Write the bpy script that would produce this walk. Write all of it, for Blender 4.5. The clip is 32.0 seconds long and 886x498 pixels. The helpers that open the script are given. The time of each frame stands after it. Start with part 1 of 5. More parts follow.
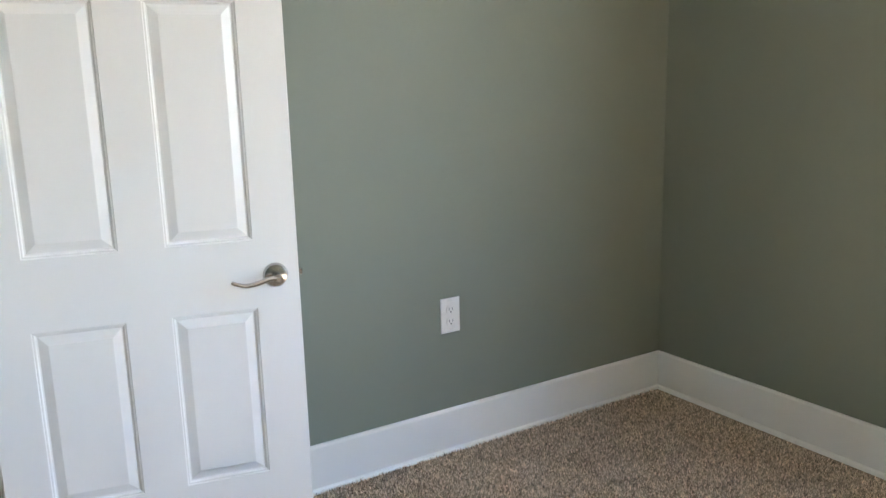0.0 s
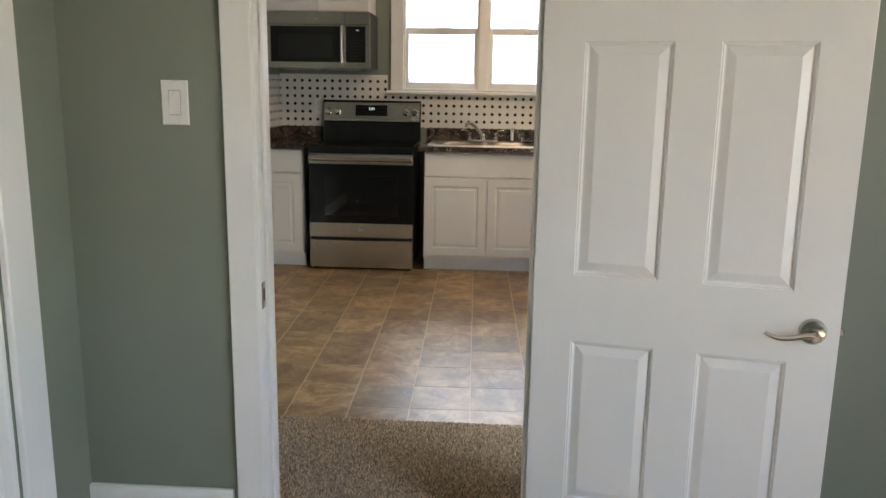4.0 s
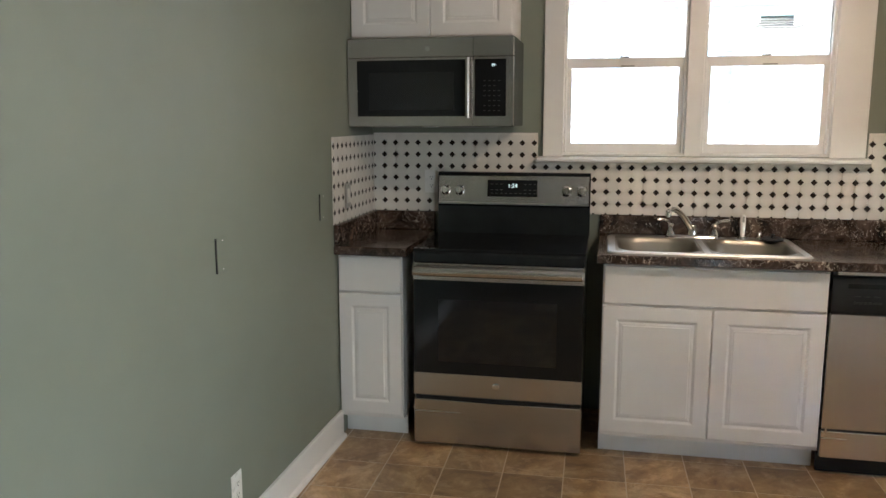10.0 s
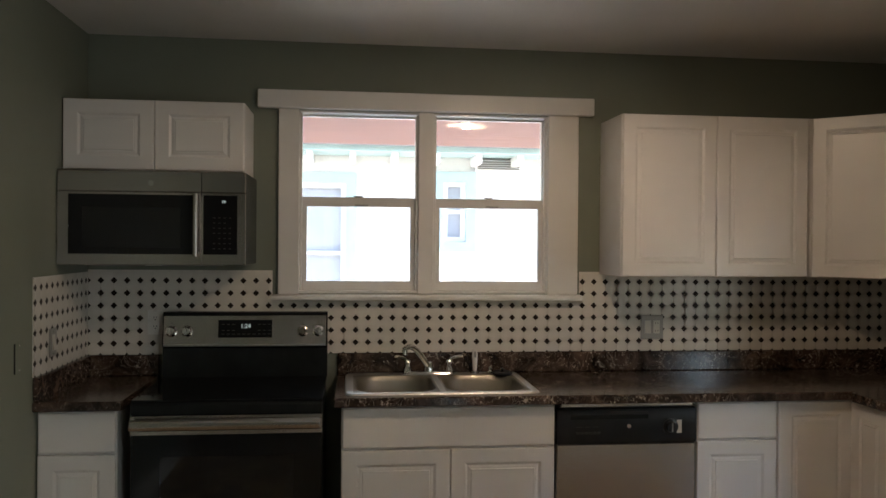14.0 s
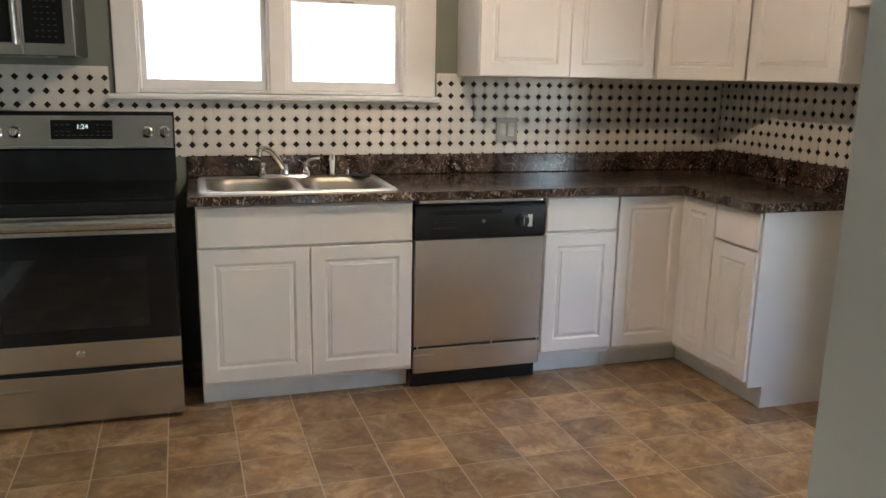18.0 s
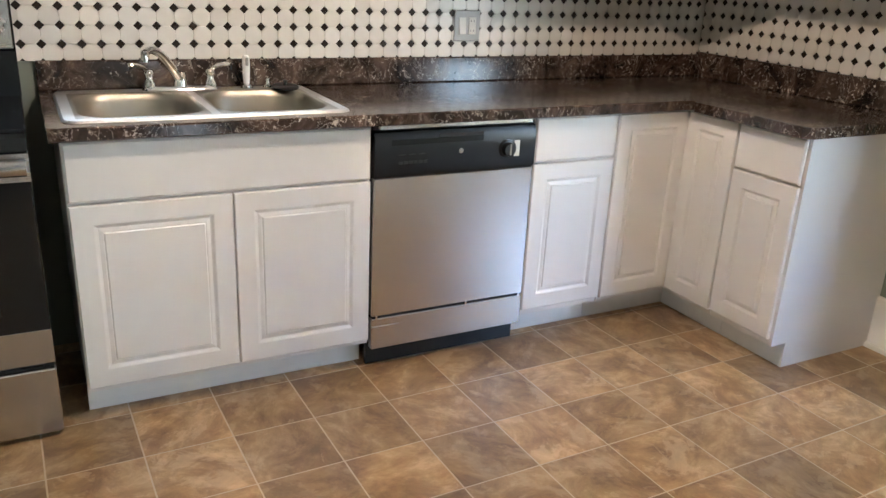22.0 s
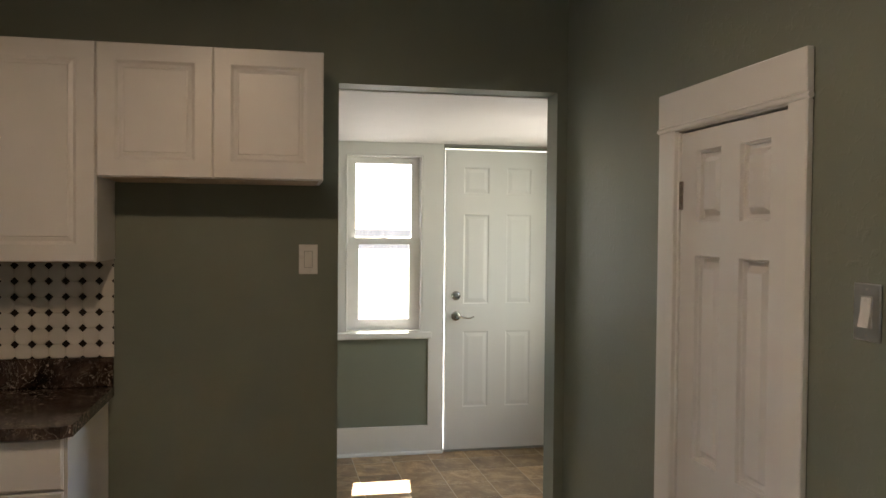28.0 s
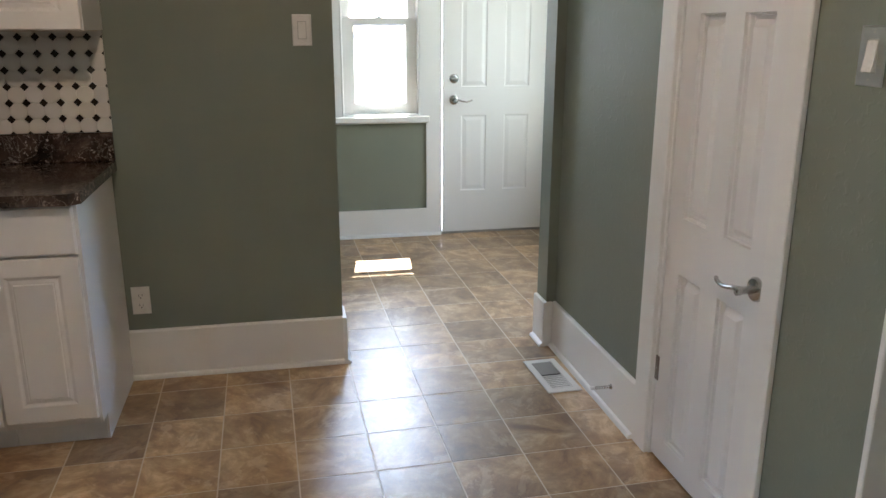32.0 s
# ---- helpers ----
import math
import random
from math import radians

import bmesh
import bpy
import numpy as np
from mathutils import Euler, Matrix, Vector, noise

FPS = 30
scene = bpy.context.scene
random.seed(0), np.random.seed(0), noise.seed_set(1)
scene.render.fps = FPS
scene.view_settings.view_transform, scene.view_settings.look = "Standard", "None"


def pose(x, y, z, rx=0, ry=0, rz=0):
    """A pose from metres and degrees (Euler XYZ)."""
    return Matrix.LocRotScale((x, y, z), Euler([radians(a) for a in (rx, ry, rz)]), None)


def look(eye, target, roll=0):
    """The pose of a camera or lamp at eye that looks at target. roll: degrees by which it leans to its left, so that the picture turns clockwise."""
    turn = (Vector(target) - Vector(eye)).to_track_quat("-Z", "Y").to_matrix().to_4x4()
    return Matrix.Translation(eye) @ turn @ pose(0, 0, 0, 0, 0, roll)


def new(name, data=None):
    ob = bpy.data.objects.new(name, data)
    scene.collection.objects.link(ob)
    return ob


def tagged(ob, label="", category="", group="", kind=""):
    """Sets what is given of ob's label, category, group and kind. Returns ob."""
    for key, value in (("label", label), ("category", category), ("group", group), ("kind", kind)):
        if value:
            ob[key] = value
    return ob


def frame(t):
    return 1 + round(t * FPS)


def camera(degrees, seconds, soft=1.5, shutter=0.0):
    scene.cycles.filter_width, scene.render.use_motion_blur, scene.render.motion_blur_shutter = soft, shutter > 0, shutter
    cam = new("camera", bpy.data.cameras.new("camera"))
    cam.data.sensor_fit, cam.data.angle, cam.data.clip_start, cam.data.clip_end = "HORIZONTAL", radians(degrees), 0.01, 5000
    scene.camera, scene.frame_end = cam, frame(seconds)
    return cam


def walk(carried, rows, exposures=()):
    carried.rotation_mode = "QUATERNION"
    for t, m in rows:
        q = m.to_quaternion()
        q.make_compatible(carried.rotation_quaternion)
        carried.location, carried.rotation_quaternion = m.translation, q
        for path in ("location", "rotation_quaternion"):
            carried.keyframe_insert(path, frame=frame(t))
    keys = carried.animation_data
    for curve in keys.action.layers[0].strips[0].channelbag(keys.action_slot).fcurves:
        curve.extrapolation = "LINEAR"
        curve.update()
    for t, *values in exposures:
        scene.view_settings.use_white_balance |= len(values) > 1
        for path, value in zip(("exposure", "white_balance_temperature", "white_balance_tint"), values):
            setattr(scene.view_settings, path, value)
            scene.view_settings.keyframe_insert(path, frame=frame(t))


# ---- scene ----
cam = camera(58.4, 32.0)
PATH = [
    (0.0, 1.7720, -6.2820, 1.2310, 78.400, 1.500, -32.200),
    (0.5, 1.7580, -6.2710, 1.2880, 76.830, -0.050, -21.250),
    (1.0, 1.7377, -6.2576, 1.3374, 77.062, 0.114, -12.224),
    (1.5, 1.7008, -6.2443, 1.3314, 77.487, -0.609, -7.441),
    (2.0, 1.6801, -6.2432, 1.3294, 77.682, -0.831, -3.848),
    (2.5, 1.6718, -6.2467, 1.3325, 77.838, -0.925, -1.097),
    (3.0, 1.6698, -6.2578, 1.3334, 78.059, -1.025, 1.199),
    (3.5, 1.6702, -6.2574, 1.3332, 78.283, -0.896, 2.361),
    (4.0, 1.6655, -6.2470, 1.3369, 78.348, -0.900, 3.509),
    (4.5, 1.6584, -6.2298, 1.3454, 78.333, -0.845, 4.788),
    (6.5, 1.6744, -5.9074, 1.3437, 77.044, -0.272, 8.548),
    (7.0, 1.6265, -5.6668, 1.3006, 76.748, -0.680, 8.448),
    (7.5, 1.6184, -5.3708, 1.2891, 76.653, -0.818, 8.695),
    (8.0, 1.6300, -4.9829, 1.2996, 77.100, -0.200, 11.650),
    (8.5, 1.5379, -4.6333, 1.3521, 77.817, -0.652, 12.333),
    (9.0, 1.4537, -4.3430, 1.4105, 78.037, -0.502, 12.119),
    (9.5, 1.3252, -4.1121, 1.4162, 78.444, -0.271, 12.409),
    (10.0, 1.2015, -3.9846, 1.4763, 80.714, 0.102, 11.769),
    (10.5, 1.0942, -3.9265, 1.5352, 85.934, 0.048, 10.414),
    (11.0, 1.1077, -3.9291, 1.5685, 89.838, 0.184, 10.286),
    (11.5, 1.1382, -3.9371, 1.5760, 90.965, -0.003, 9.356),
    (12.0, 1.1455, -3.9272, 1.5738, 91.062, -0.275, 6.374),
    (12.5, 1.1677, -3.9115, 1.5594, 90.941, -0.491, 3.155),
    (13.0, 1.1832, -3.8985, 1.5588, 90.590, -0.743, -0.056),
    (13.5, 1.2044, -3.8842, 1.5480, 90.075, -0.520, -2.744),
    (14.0, 1.2304, -3.8739, 1.5482, 89.567, -0.503, -6.552),
    (14.5, 1.2505, -3.8625, 1.5562, 89.262, -0.630, -11.281),
    (16.5, 1.2392, -3.8448, 1.4866, 85.489, -1.615, -18.212),
    (17.0, 1.2220, -3.8477, 1.4366, 82.743, -1.363, -17.978),
    (17.5, 1.2140, -3.8500, 1.4193, 79.818, -1.210, -17.645),
    (18.0, 1.2138, -3.8587, 1.4016, 77.621, -1.149, -17.046),
    (18.5, 1.2213, -3.8781, 1.3686, 75.272, -1.125, -16.331),
    (19.0, 1.2139, -3.8860, 1.3409, 72.767, -1.399, -15.758),
    (19.5, 1.2067, -3.8889, 1.3253, 70.445, -1.715, -15.372),
    (20.0, 1.2104, -3.8933, 1.3201, 69.000, -1.730, -15.053),
    (20.5, 1.2296, -3.8345, 1.3096, 68.952, -1.950, -15.066),
    (21.0, 1.3335, -3.5679, 1.2956, 68.502, -2.013, -14.993),
    (21.5, 1.2640, -3.2189, 1.3132, 69.111, -2.469, -20.313),
    (22.0, 1.1284, -2.9085, 1.3639, 70.209, -2.652, -27.264),
    (22.5, 1.0343, -2.5951, 1.3656, 70.615, -2.074, -32.003),
    (23.0, 0.8893, -2.2956, 1.3837, 71.296, -2.147, -41.534),
    (23.5, 0.7795, -2.0862, 1.3976, 75.491, -1.476, -54.105),
    (24.0, 0.8328, -1.9416, 1.3786, 79.601, 0.026, -62.412),
    (24.5, 0.8402, -1.7948, 1.3969, 82.416, 0.410, -69.360),
    (25.0, 0.8225, -1.7168, 1.4545, 86.615, 0.702, -75.925),
    (25.5, 0.8338, -1.7054, 1.4872, 88.740, 0.857, -81.451),
    (26.0, 0.7888, -1.7428, 1.5324, 89.299, 0.155, -86.506),
    (26.5, 0.8024, -1.7572, 1.5371, 89.323, -0.160, -91.392),
    (28.5, 0.8195, -1.8320, 1.5166, 87.804, -0.496, -102.756),
    (29.0, 0.8131, -1.8267, 1.5080, 85.833, -0.208, -102.581),
    (29.5, 0.8087, -1.8258, 1.4956, 83.820, -0.160, -102.490),
    (30.0, 0.8044, -1.8235, 1.4769, 81.703, -0.213, -102.321),
    (30.5, 0.8011, -1.8152, 1.4630, 80.083, 0.035, -102.235),
    (31.0, 0.7965, -1.8079, 1.4473, 77.975, 0.083, -101.887),
    (31.5, 0.8009, -1.8087, 1.4241, 75.280, 0.064, -101.647),
    (32.0, 0.7972, -1.8143, 1.4223, 74.163, -0.085, -101.557),
]
# exposure follows the clip's automatic exposure
EXPOSURES = [(0.0, 4.9, 6200, 10), (0.6, 4.5, 6200, 10), (1.2, 4.15, 6300, 10), (2.0, 4.35, 6400, 10), (4.0, 4.25, 6900, 11), (7.0, 4.3, 6900, 11), (8.5, 4.72, 6200, 10), (9.5, 4.7, 6200, 10), (11.0, 3.5, 6900, 11), (12.5, 3.4, 6900, 11), (14.0, 3.25, 6900, 11), (16.5, 3.4, 6600, 10), (18.0, 4.45, 6400, 10),
             (19.0, 4.95, 6400, 10), (20.0, 5.15, 6250, 10), (22.5, 5.1, 6000, 10), (24.0, 4.7, 6800, 11), (26.0, 3.87, 7300, 12), (28.5, 3.4, 6900, 12), (30.0, 3.7, 6350, 11), (32.0, 4.1, 6000, 10)]
walk(cam, [(t, pose(*p)) for t, *p in PATH], EXPOSURES)

# ---- plan, in metres: x along the window wall, y towards it, z up ----
E = 4.03            # kitchen, east wall
H = 2.51            # kitchen ceiling
YB = -3.0           # north face of the closet block
XB = 2.085          # west face of the closet block
YK, YR = -4.0, -4.13     # partition, kitchen and bedroom face
DX0, DX1 = 1.035, 1.795  # bedroom doorway
XM = 6.10           # back wall of the mudroom
HM = 2.10           # mudroom ceiling
EY0, EY1, EZ = -2.955, -2.035, 2.105   # opening to the mudroom
WX0, WX1, WZ0, WZ1 = 0.965, 2.206, 1.298, 2.185   # kitchen window hole
BY0, BY1, BZ0, BZ1 = -2.74, -2.22, 0.83, 2.02     # mudroom window hole

# ---- world and sun ----
world = bpy.data.worlds.new("world")
scene.world = world
world.use_nodes = True
wn = world.node_tree.nodes
sky = wn.new("ShaderNodeTexSky")
sky.sky_type = "NISHITA"
sky.sun_disc = False
sun_way = Vector((-0.69, 0.09, -1.12)).normalized()
sky.sun_elevation = math.asin(-sun_way.z)
sky.sun_rotation = math.atan2(-sun_way.x, -sun_way.y)
wn["Background"].inputs["Strength"].default_value = 0.15
world.node_tree.links.new(sky.outputs[0], wn["Background"].inputs["Color"])
sun = new("sun", bpy.data.lights.new("sun", "SUN"))
sun.data.energy, sun.data.angle, sun.data.color = 4.0, radians(0.5), (1.0, 0.95, 0.88)
sun.matrix_world = look((8, 0, 12), Vector((8, 0, 12)) + sun_way)


def area_lamp(name, eye, target, w, h, watts, colour):
    ob = new(name, bpy.data.lights.new(name, "AREA"))
    ob.data.shape, ob.data.size, ob.data.size_y = "RECTANGLE", w, h
    ob.data.energy, ob.data.color = watts, colour
    ob.matrix_world = look(eye, target)
    return ob


# the sky's light in the bedroom's window, behind the walker
area_lamp("bedroom_sky_light", (4.10, -6.70, 1.50), (1.6, -5.6, -0.8), 1.2, 1.0, 0.68, (0.74, 0.87, 0.98)).data.spread = radians(95)
# the sky's light in the mudroom's back window
area_lamp("mudroom_window_light", (XM + 0.16, -2.482, 1.45), (XM - 1.84, -2.45, 0.15), 0.46, 1.08, 0.23, (0.82, 0.93, 1.0)).data.spread = radians(62)
# added fill in an unseen opening of the south wall, to brighten the mudroom
area_lamp("mudroom_daylight", (5.15, -3.80, 1.35), (5.05, -1.5, 0.9), 1.0, 1.1, 0.3, (0.93, 0.97, 1.0))
# the sky's light in the kitchen's window, falling in and down past the eave
area_lamp("kitchen_window_light", (1.585, 0.34, 1.80), (1.585, -1.236, 0.569), 1.15, 0.72, 0.29, (0.62, 0.82, 1.0)).data.spread = radians(66)
# added fill in the closet block's unseen west opening, for west wall and carpet
area_lamp("side_room_daylight", (2.20, -3.61, 1.05), (0.0, -1.50, 0.95), 0.62, 1.9, 0.66, (0.82, 0.93, 1.0)).data.spread = radians(95)
# the warm bulbs of the kitchen's ceiling light
bulb = new("kitchen_bulb", bpy.data.lights.new("kitchen_bulb", "POINT"))
bulb.data.energy, bulb.data.color, bulb.data.shadow_soft_size = 2.1, (1.0, 0.75, 0.55), 0.04
bulb.location = (2.03, -1.55, H - 0.112)


# ---- mesh tools ----
def part(name, bm, material, parent=None, label="", smooth=True, sharp=35):
    """Links a bmesh as one mesh object, under a thing or a part."""
    bmesh.ops.recalc_face_normals(bm, faces=bm.faces)
    me = bpy.data.meshes.new(name)
    bm.to_mesh(me)
    bm.free()
    me.materials.append(material)
    if smooth:
        me.polygons.foreach_set("use_smooth", [True] * len(me.polygons))
        me.set_sharp_from_angle(angle=radians(sharp))
    ob = new(name, me)
    ob.parent = parent
    if label:
        tagged(ob, label=label)
    return ob


def shared(name, me, parent, m):
    """One more object on a mesh that alike pieces share."""
    ob = new(name, me)
    ob.parent = parent
    ob.matrix_local = m
    return ob


def thing(name, label, category, m=None, group="", kind=""):
    ob = tagged(new(name), label=label, category=category, group=group, kind=kind)
    ob.empty_display_size = 0.1
    if m is not None:
        ob.matrix_world = m
    return ob


def rbox(bm, x0, x1, y0, y1, z0, z1, r=0.003):
    """A box with its edges cut at r."""
    lo, hi = (min(x0, x1), min(y0, y1), min(z0, z1)), (max(x0, x1), max(y0, y1), max(z0, z1))
    mid = [(a + b) / 2 for a, b in zip(lo, hi)]
    half = [(b - a) / 2 for a, b in zip(lo, hi)]
    r = min(r, *[h * 0.49 for h in half])
    vs = {}
    signs = [(i, j, k) for i in (-1, 1) for j in (-1, 1) for k in (-1, 1)]
    for s in signs:
        for a in range(3):
            vs[s, a] = bm.verts.new([mid[q] + s[q] * (half[q] - (0 if q == a else r)) for q in range(3)])
        bm.faces.new([vs[s, 0], vs[s, 1], vs[s, 2]])
    for a in range(3):
        b, c = (a + 1) % 3, (a + 2) % 3

        def at(i, j, k):
            s = [0, 0, 0]
            s[a], s[b], s[c] = i, j, k
            return tuple(s)
        for i in (-1, 1):
            bm.faces.new([vs[at(i, j, k), a] for j, k in ((-1, -1), (1, -1), (1, 1), (-1, 1))])
        for j in (-1, 1):
            for k in (-1, 1):
                bm.faces.new([vs[at(-1, j, k), b], vs[at(1, j, k), b], vs[at(1, j, k), c], vs[at(-1, j, k), c]])
    return bm


def box(x0, x1, y0, y1, z0, z1, r=0.003):
    return rbox(bmesh.new(), x0, x1, y0, y1, z0, z1, r)


RAISED = ((0.003, 0.0012), (0.008, 0.0045), (0.012, 0.0062), (0.023, 0.0036), (0.0255, 0.0040), (0.029, 0.0004))
MOULDED = ((0.002, 0.003), (0.0055, 0.0035), (0.0085, 0.0085), (0.012, 0.0095), (0.035, 0.0010))

FAINT = ((0.003, 0.0025), (0.008, 0.0045), (0.014, 0.0045), (0.036, 0.0010))
DEEP = ((0.002, 0.010), (0.006, 0.0115), (0.008, 0.0240), (0.018, 0.0250), (0.036, 0.0040))


def slab(bm, u, v, t, ax, holes=(), panels=(), prof=RAISED, both=False, c=0.0):
    """A board over u x v, from its front t[0] to its back t[1], with holes through it and raised panels sunk into its face."""
    s = 1 if t[1] > t[0] else -1
    cache = {}

    def vert(a, b, d):
        p = {"xz": (a, d, b), "yz": (d, a, b), "xy": (a, b, d)}[ax]
        k = tuple(round(q, 5) for q in p)
        if k not in cache:
            cache[k] = bm.verts.new(p)
        return cache[k]

    def face(*vs):
        vs = list(dict.fromkeys(vs))
        if len(vs) > 2 and bm.faces.get(vs) is None:
            bm.faces.new(vs)

    rects = list(holes) + list(panels)
    us = sorted({round(q, 5) for q in [u[0] + c, u[1] - c] + [r[i] for r in rects for i in (0, 1)]})
    vs_ = sorted({round(q, 5) for q in [v[0] + c, v[1] - c] + [r[i] for r in rects for i in (2, 3)]})

    def inside(a, b, rs):
        return any(r[0] < a < r[1] and r[2] < b < r[3] for r in rs)

    def outer(a, b):
        a2 = u[0] if a == us[0] else u[1] if a == us[-1] else a
        b2 = v[0] if b == vs_[0] else v[1] if b == vs_[-1] else b
        return a2, b2

    for d, sg, front in ((t[0], s, True), (t[1], -s, False)):
        for i in range(len(us) - 1):
            for j in range(len(vs_) - 1):
                a, b = (us[i] + us[i + 1]) / 2, (vs_[j] + vs_[j + 1]) / 2
                if inside(a, b, holes) or (inside(a, b, panels) and (front or both)):
                    continue
                face(vert(us[i], vs_[j], d), vert(us[i + 1], vs_[j], d), vert(us[i + 1], vs_[j + 1], d), vert(us[i], vs_[j + 1], d))
        if front or both:
            for r in panels:
                def ring(k, e):
                    return [vert(a, b, d + sg * e) for a, b in ((r[0] + k, r[2] + k), (r[1] - k, r[2] + k), (r[1] - k, r[3] - k), (r[0] + k, r[3] - k))]
                last = ring(0, 0)
                for k, e in prof:
                    nxt = ring(k, e)
                    for q in range(4):
                        face(last[q], last[(q + 1) % 4], nxt[(q + 1) % 4], nxt[q])
                    last = nxt
                face(*last)
    f, k = t[0] + s * c, t[1] - s * c
    edges = [((us[i], e), (us[i + 1], e)) for i in range(len(us) - 1) for e in (vs_[0], vs_[-1])]
    edges += [((e, vs_[j]), (e, vs_[j + 1])) for j in range(len(vs_) - 1) for e in (us[0], us[-1])]
    for p, q in edges:
        a, b = ((p[0] + q[0]) / 2, (p[1] + q[1]) / 2)
        inner = 1e-4 * (1 if b == vs_[0] else -1 if b == vs_[-1] else 0), 1e-4 * (1 if a == us[0] else -1 if a == us[-1] else 0)
        if inside(a + inner[1], b + inner[0], holes):
            continue
        P, Q = outer(*p), outer(*q)
        if c:
            face(vert(*p, t[0]), vert(*q, t[0]), vert(*Q, f), vert(*P, f))
            face(vert(*p, t[1]), vert(*q, t[1]), vert(*Q, k), vert(*P, k))
        face(vert(*P, f), vert(*Q, f), vert(*Q, k), vert(*P, k))
    for h in holes:
        hu = [q for q in us if h[0] <= q <= h[1]]
        hv = [q for q in vs_ if h[2] <= q <= h[3]]
        for i in range(len(hu) - 1):
            for e in (h[2], h[3]):
                if v[0] < e < v[1]:
                    face(vert(hu[i], e, t[0]), vert(hu[i + 1], e, t[0]), vert(hu[i + 1], e, t[1]), vert(hu[i], e, t[1]))
        for j in range(len(hv) - 1):
            for e in (h[0], h[1]):
                if u[0] < e < u[1]:
                    face(vert(e, hv[j], t[0]), vert(e, hv[j + 1], t[0]), vert(e, hv[j + 1], t[1]), vert(e, hv[j], t[1]))
    return bm


def board(*a, **k):
    return slab(bmesh.new(), *a, **k)


def prism(outline, ax, a, b, bm=None):
    """An outline in two axes, drawn out along the third: ax 'x' takes (y, z), 'y' takes (x, z), 'z' takes (x, y)."""
    bm = bm or bmesh.new()

    def at(p, d):
        return {"x": (d, *p), "y": (p[0], d, p[1]), "z": (*p, d)}[ax]
    lo, hi = [bm.verts.new(at(p, a)) for p in outline], [bm.verts.new(at(p, b)) for p in outline]
    bm.faces.new(lo)
    bm.faces.new(hi)
    n = len(outline)
    for i in range(n):
        bm.faces.new([lo[i], lo[(i + 1) % n], hi[(i + 1) % n], hi[i]])
    return bm


def lathe(profile, m=None, seg=20, bm=None):
    """A profile of (radius, height) turned round z, then laid by m."""
    bm = bm or bmesh.new()
    m = m or Matrix()
    rings = []
    for r, z in profile:
        if r < 1e-6:
            rings.append([bm.verts.new(m @ Vector((0, 0, z)))])
        else:
            rings.append([bm.verts.new(m @ Vector((r * math.cos(2 * math.pi * i / seg), r * math.sin(2 * math.pi * i / seg), z))) for i in range(seg)])
    for p, q in zip(rings, rings[1:]):
        for i in range(seg):
            vs = list(dict.fromkeys([p[i % len(p)], p[(i + 1) % len(p)], q[(i + 1) % len(q)], q[i % len(q)]]))
            if len(vs) > 2:
                bm.faces.new(vs)
    for end in (rings[0], rings[-1]):
        if len(end) > 2:
            bm.faces.new(end)
    return bm


def tube(points, radius, seg=12, bm=None, flat=1.0):
    """A round bar along points; radius may be a list; flat squeezes it upright."""
    bm = bm or bmesh.new()
    pts = [Vector(p) for p in points]
    rad = radius if isinstance(radius, (list, tuple)) else [radius] * len(pts)
    rings = []
    side = None
    for i, p in enumerate(pts):
        way = (pts[min(i + 1, len(pts) - 1)] - pts[max(i - 1, 0)]).normalized()
        if side is None:
            side = way.orthogonal().normalized() if abs(way.z) > 0.9 else way.cross(Vector((0, 0, 1))).normalized()
        side = (side - way * side.dot(way)).normalized()
        up = side.cross(way)
        rings.append([bm.verts.new(p + rad[i] * (math.cos(a) * side + flat * math.sin(a) * up)) for a in [2 * math.pi * k / seg for k in range(seg)]])
    for a, b in zip(rings, rings[1:]):
        for i in range(seg):
            bm.faces.new([a[i], a[(i + 1) % seg], b[(i + 1) % seg], b[i]])
    bm.faces.new(rings[0])
    bm.faces.new(rings[-1])
    return bm


def bend(points, n=6):
    """A smooth line through points."""
    pts = [Vector(p) for p in points]
    ext = [2 * pts[0] - pts[1]] + pts + [2 * pts[-1] - pts[-2]]
    out = []
    for i in range(1, len(ext) - 2):
        a, b, c, d = ext[i - 1:i + 3]
        for k in range(n):
            t = k / n
            out.append(0.5 * (2 * b + (c - a) * t + (2 * a - 5 * b + 4 * c - d) * t * t + (3 * b - a - 3 * c + d) * t ** 3))
    return out + [pts[-1]]


def words(text, size, material, parent, m, name="lettering", depth=0.0006):
    cu = bpy.data.curves.new(name, "FONT")
    cu.body, cu.size, cu.align_x, cu.align_y, cu.extrude = text, size, "CENTER", "CENTER", depth
    ob = new(name, cu)
    me = bpy.data.meshes.new_from_object(ob)
    bpy.data.objects.remove(ob)
    me.materials.append(material)
    ob = new(name, me)
    ob.parent = parent
    ob.matrix_local = m
    return ob


# ---- materials ----
def blank(name):
    m = bpy.data.materials.new(name)
    m.use_nodes = True
    n = m.node_tree.nodes
    return m, n, m.node_tree.links, n["Principled BSDF"]


def ramp_of(n, stops):
    r = n.new("ShaderNodeValToRGB")
    el = r.color_ramp.elements
    el[0].position, el[0].color = stops[0][0], (*stops[0][1], 1)
    el[1].position, el[1].color = stops[-1][0], (*stops[-1][1], 1)
    for p, c in stops[1:-1]:
        e = el.new(p)
        e.color = (*c, 1)
    return r


def noise_of(n, l, vec, scale, detail=4.0, rough=0.55, distort=0.0):
    t = n.new("ShaderNodeTexNoise")
    t.inputs["Scale"].default_value, t.inputs["Detail"].default_value = scale, detail
    t.inputs["Roughness"].default_value, t.inputs["Distortion"].default_value = rough, distort
    l.new(vec, t.inputs["Vector"])
    return t


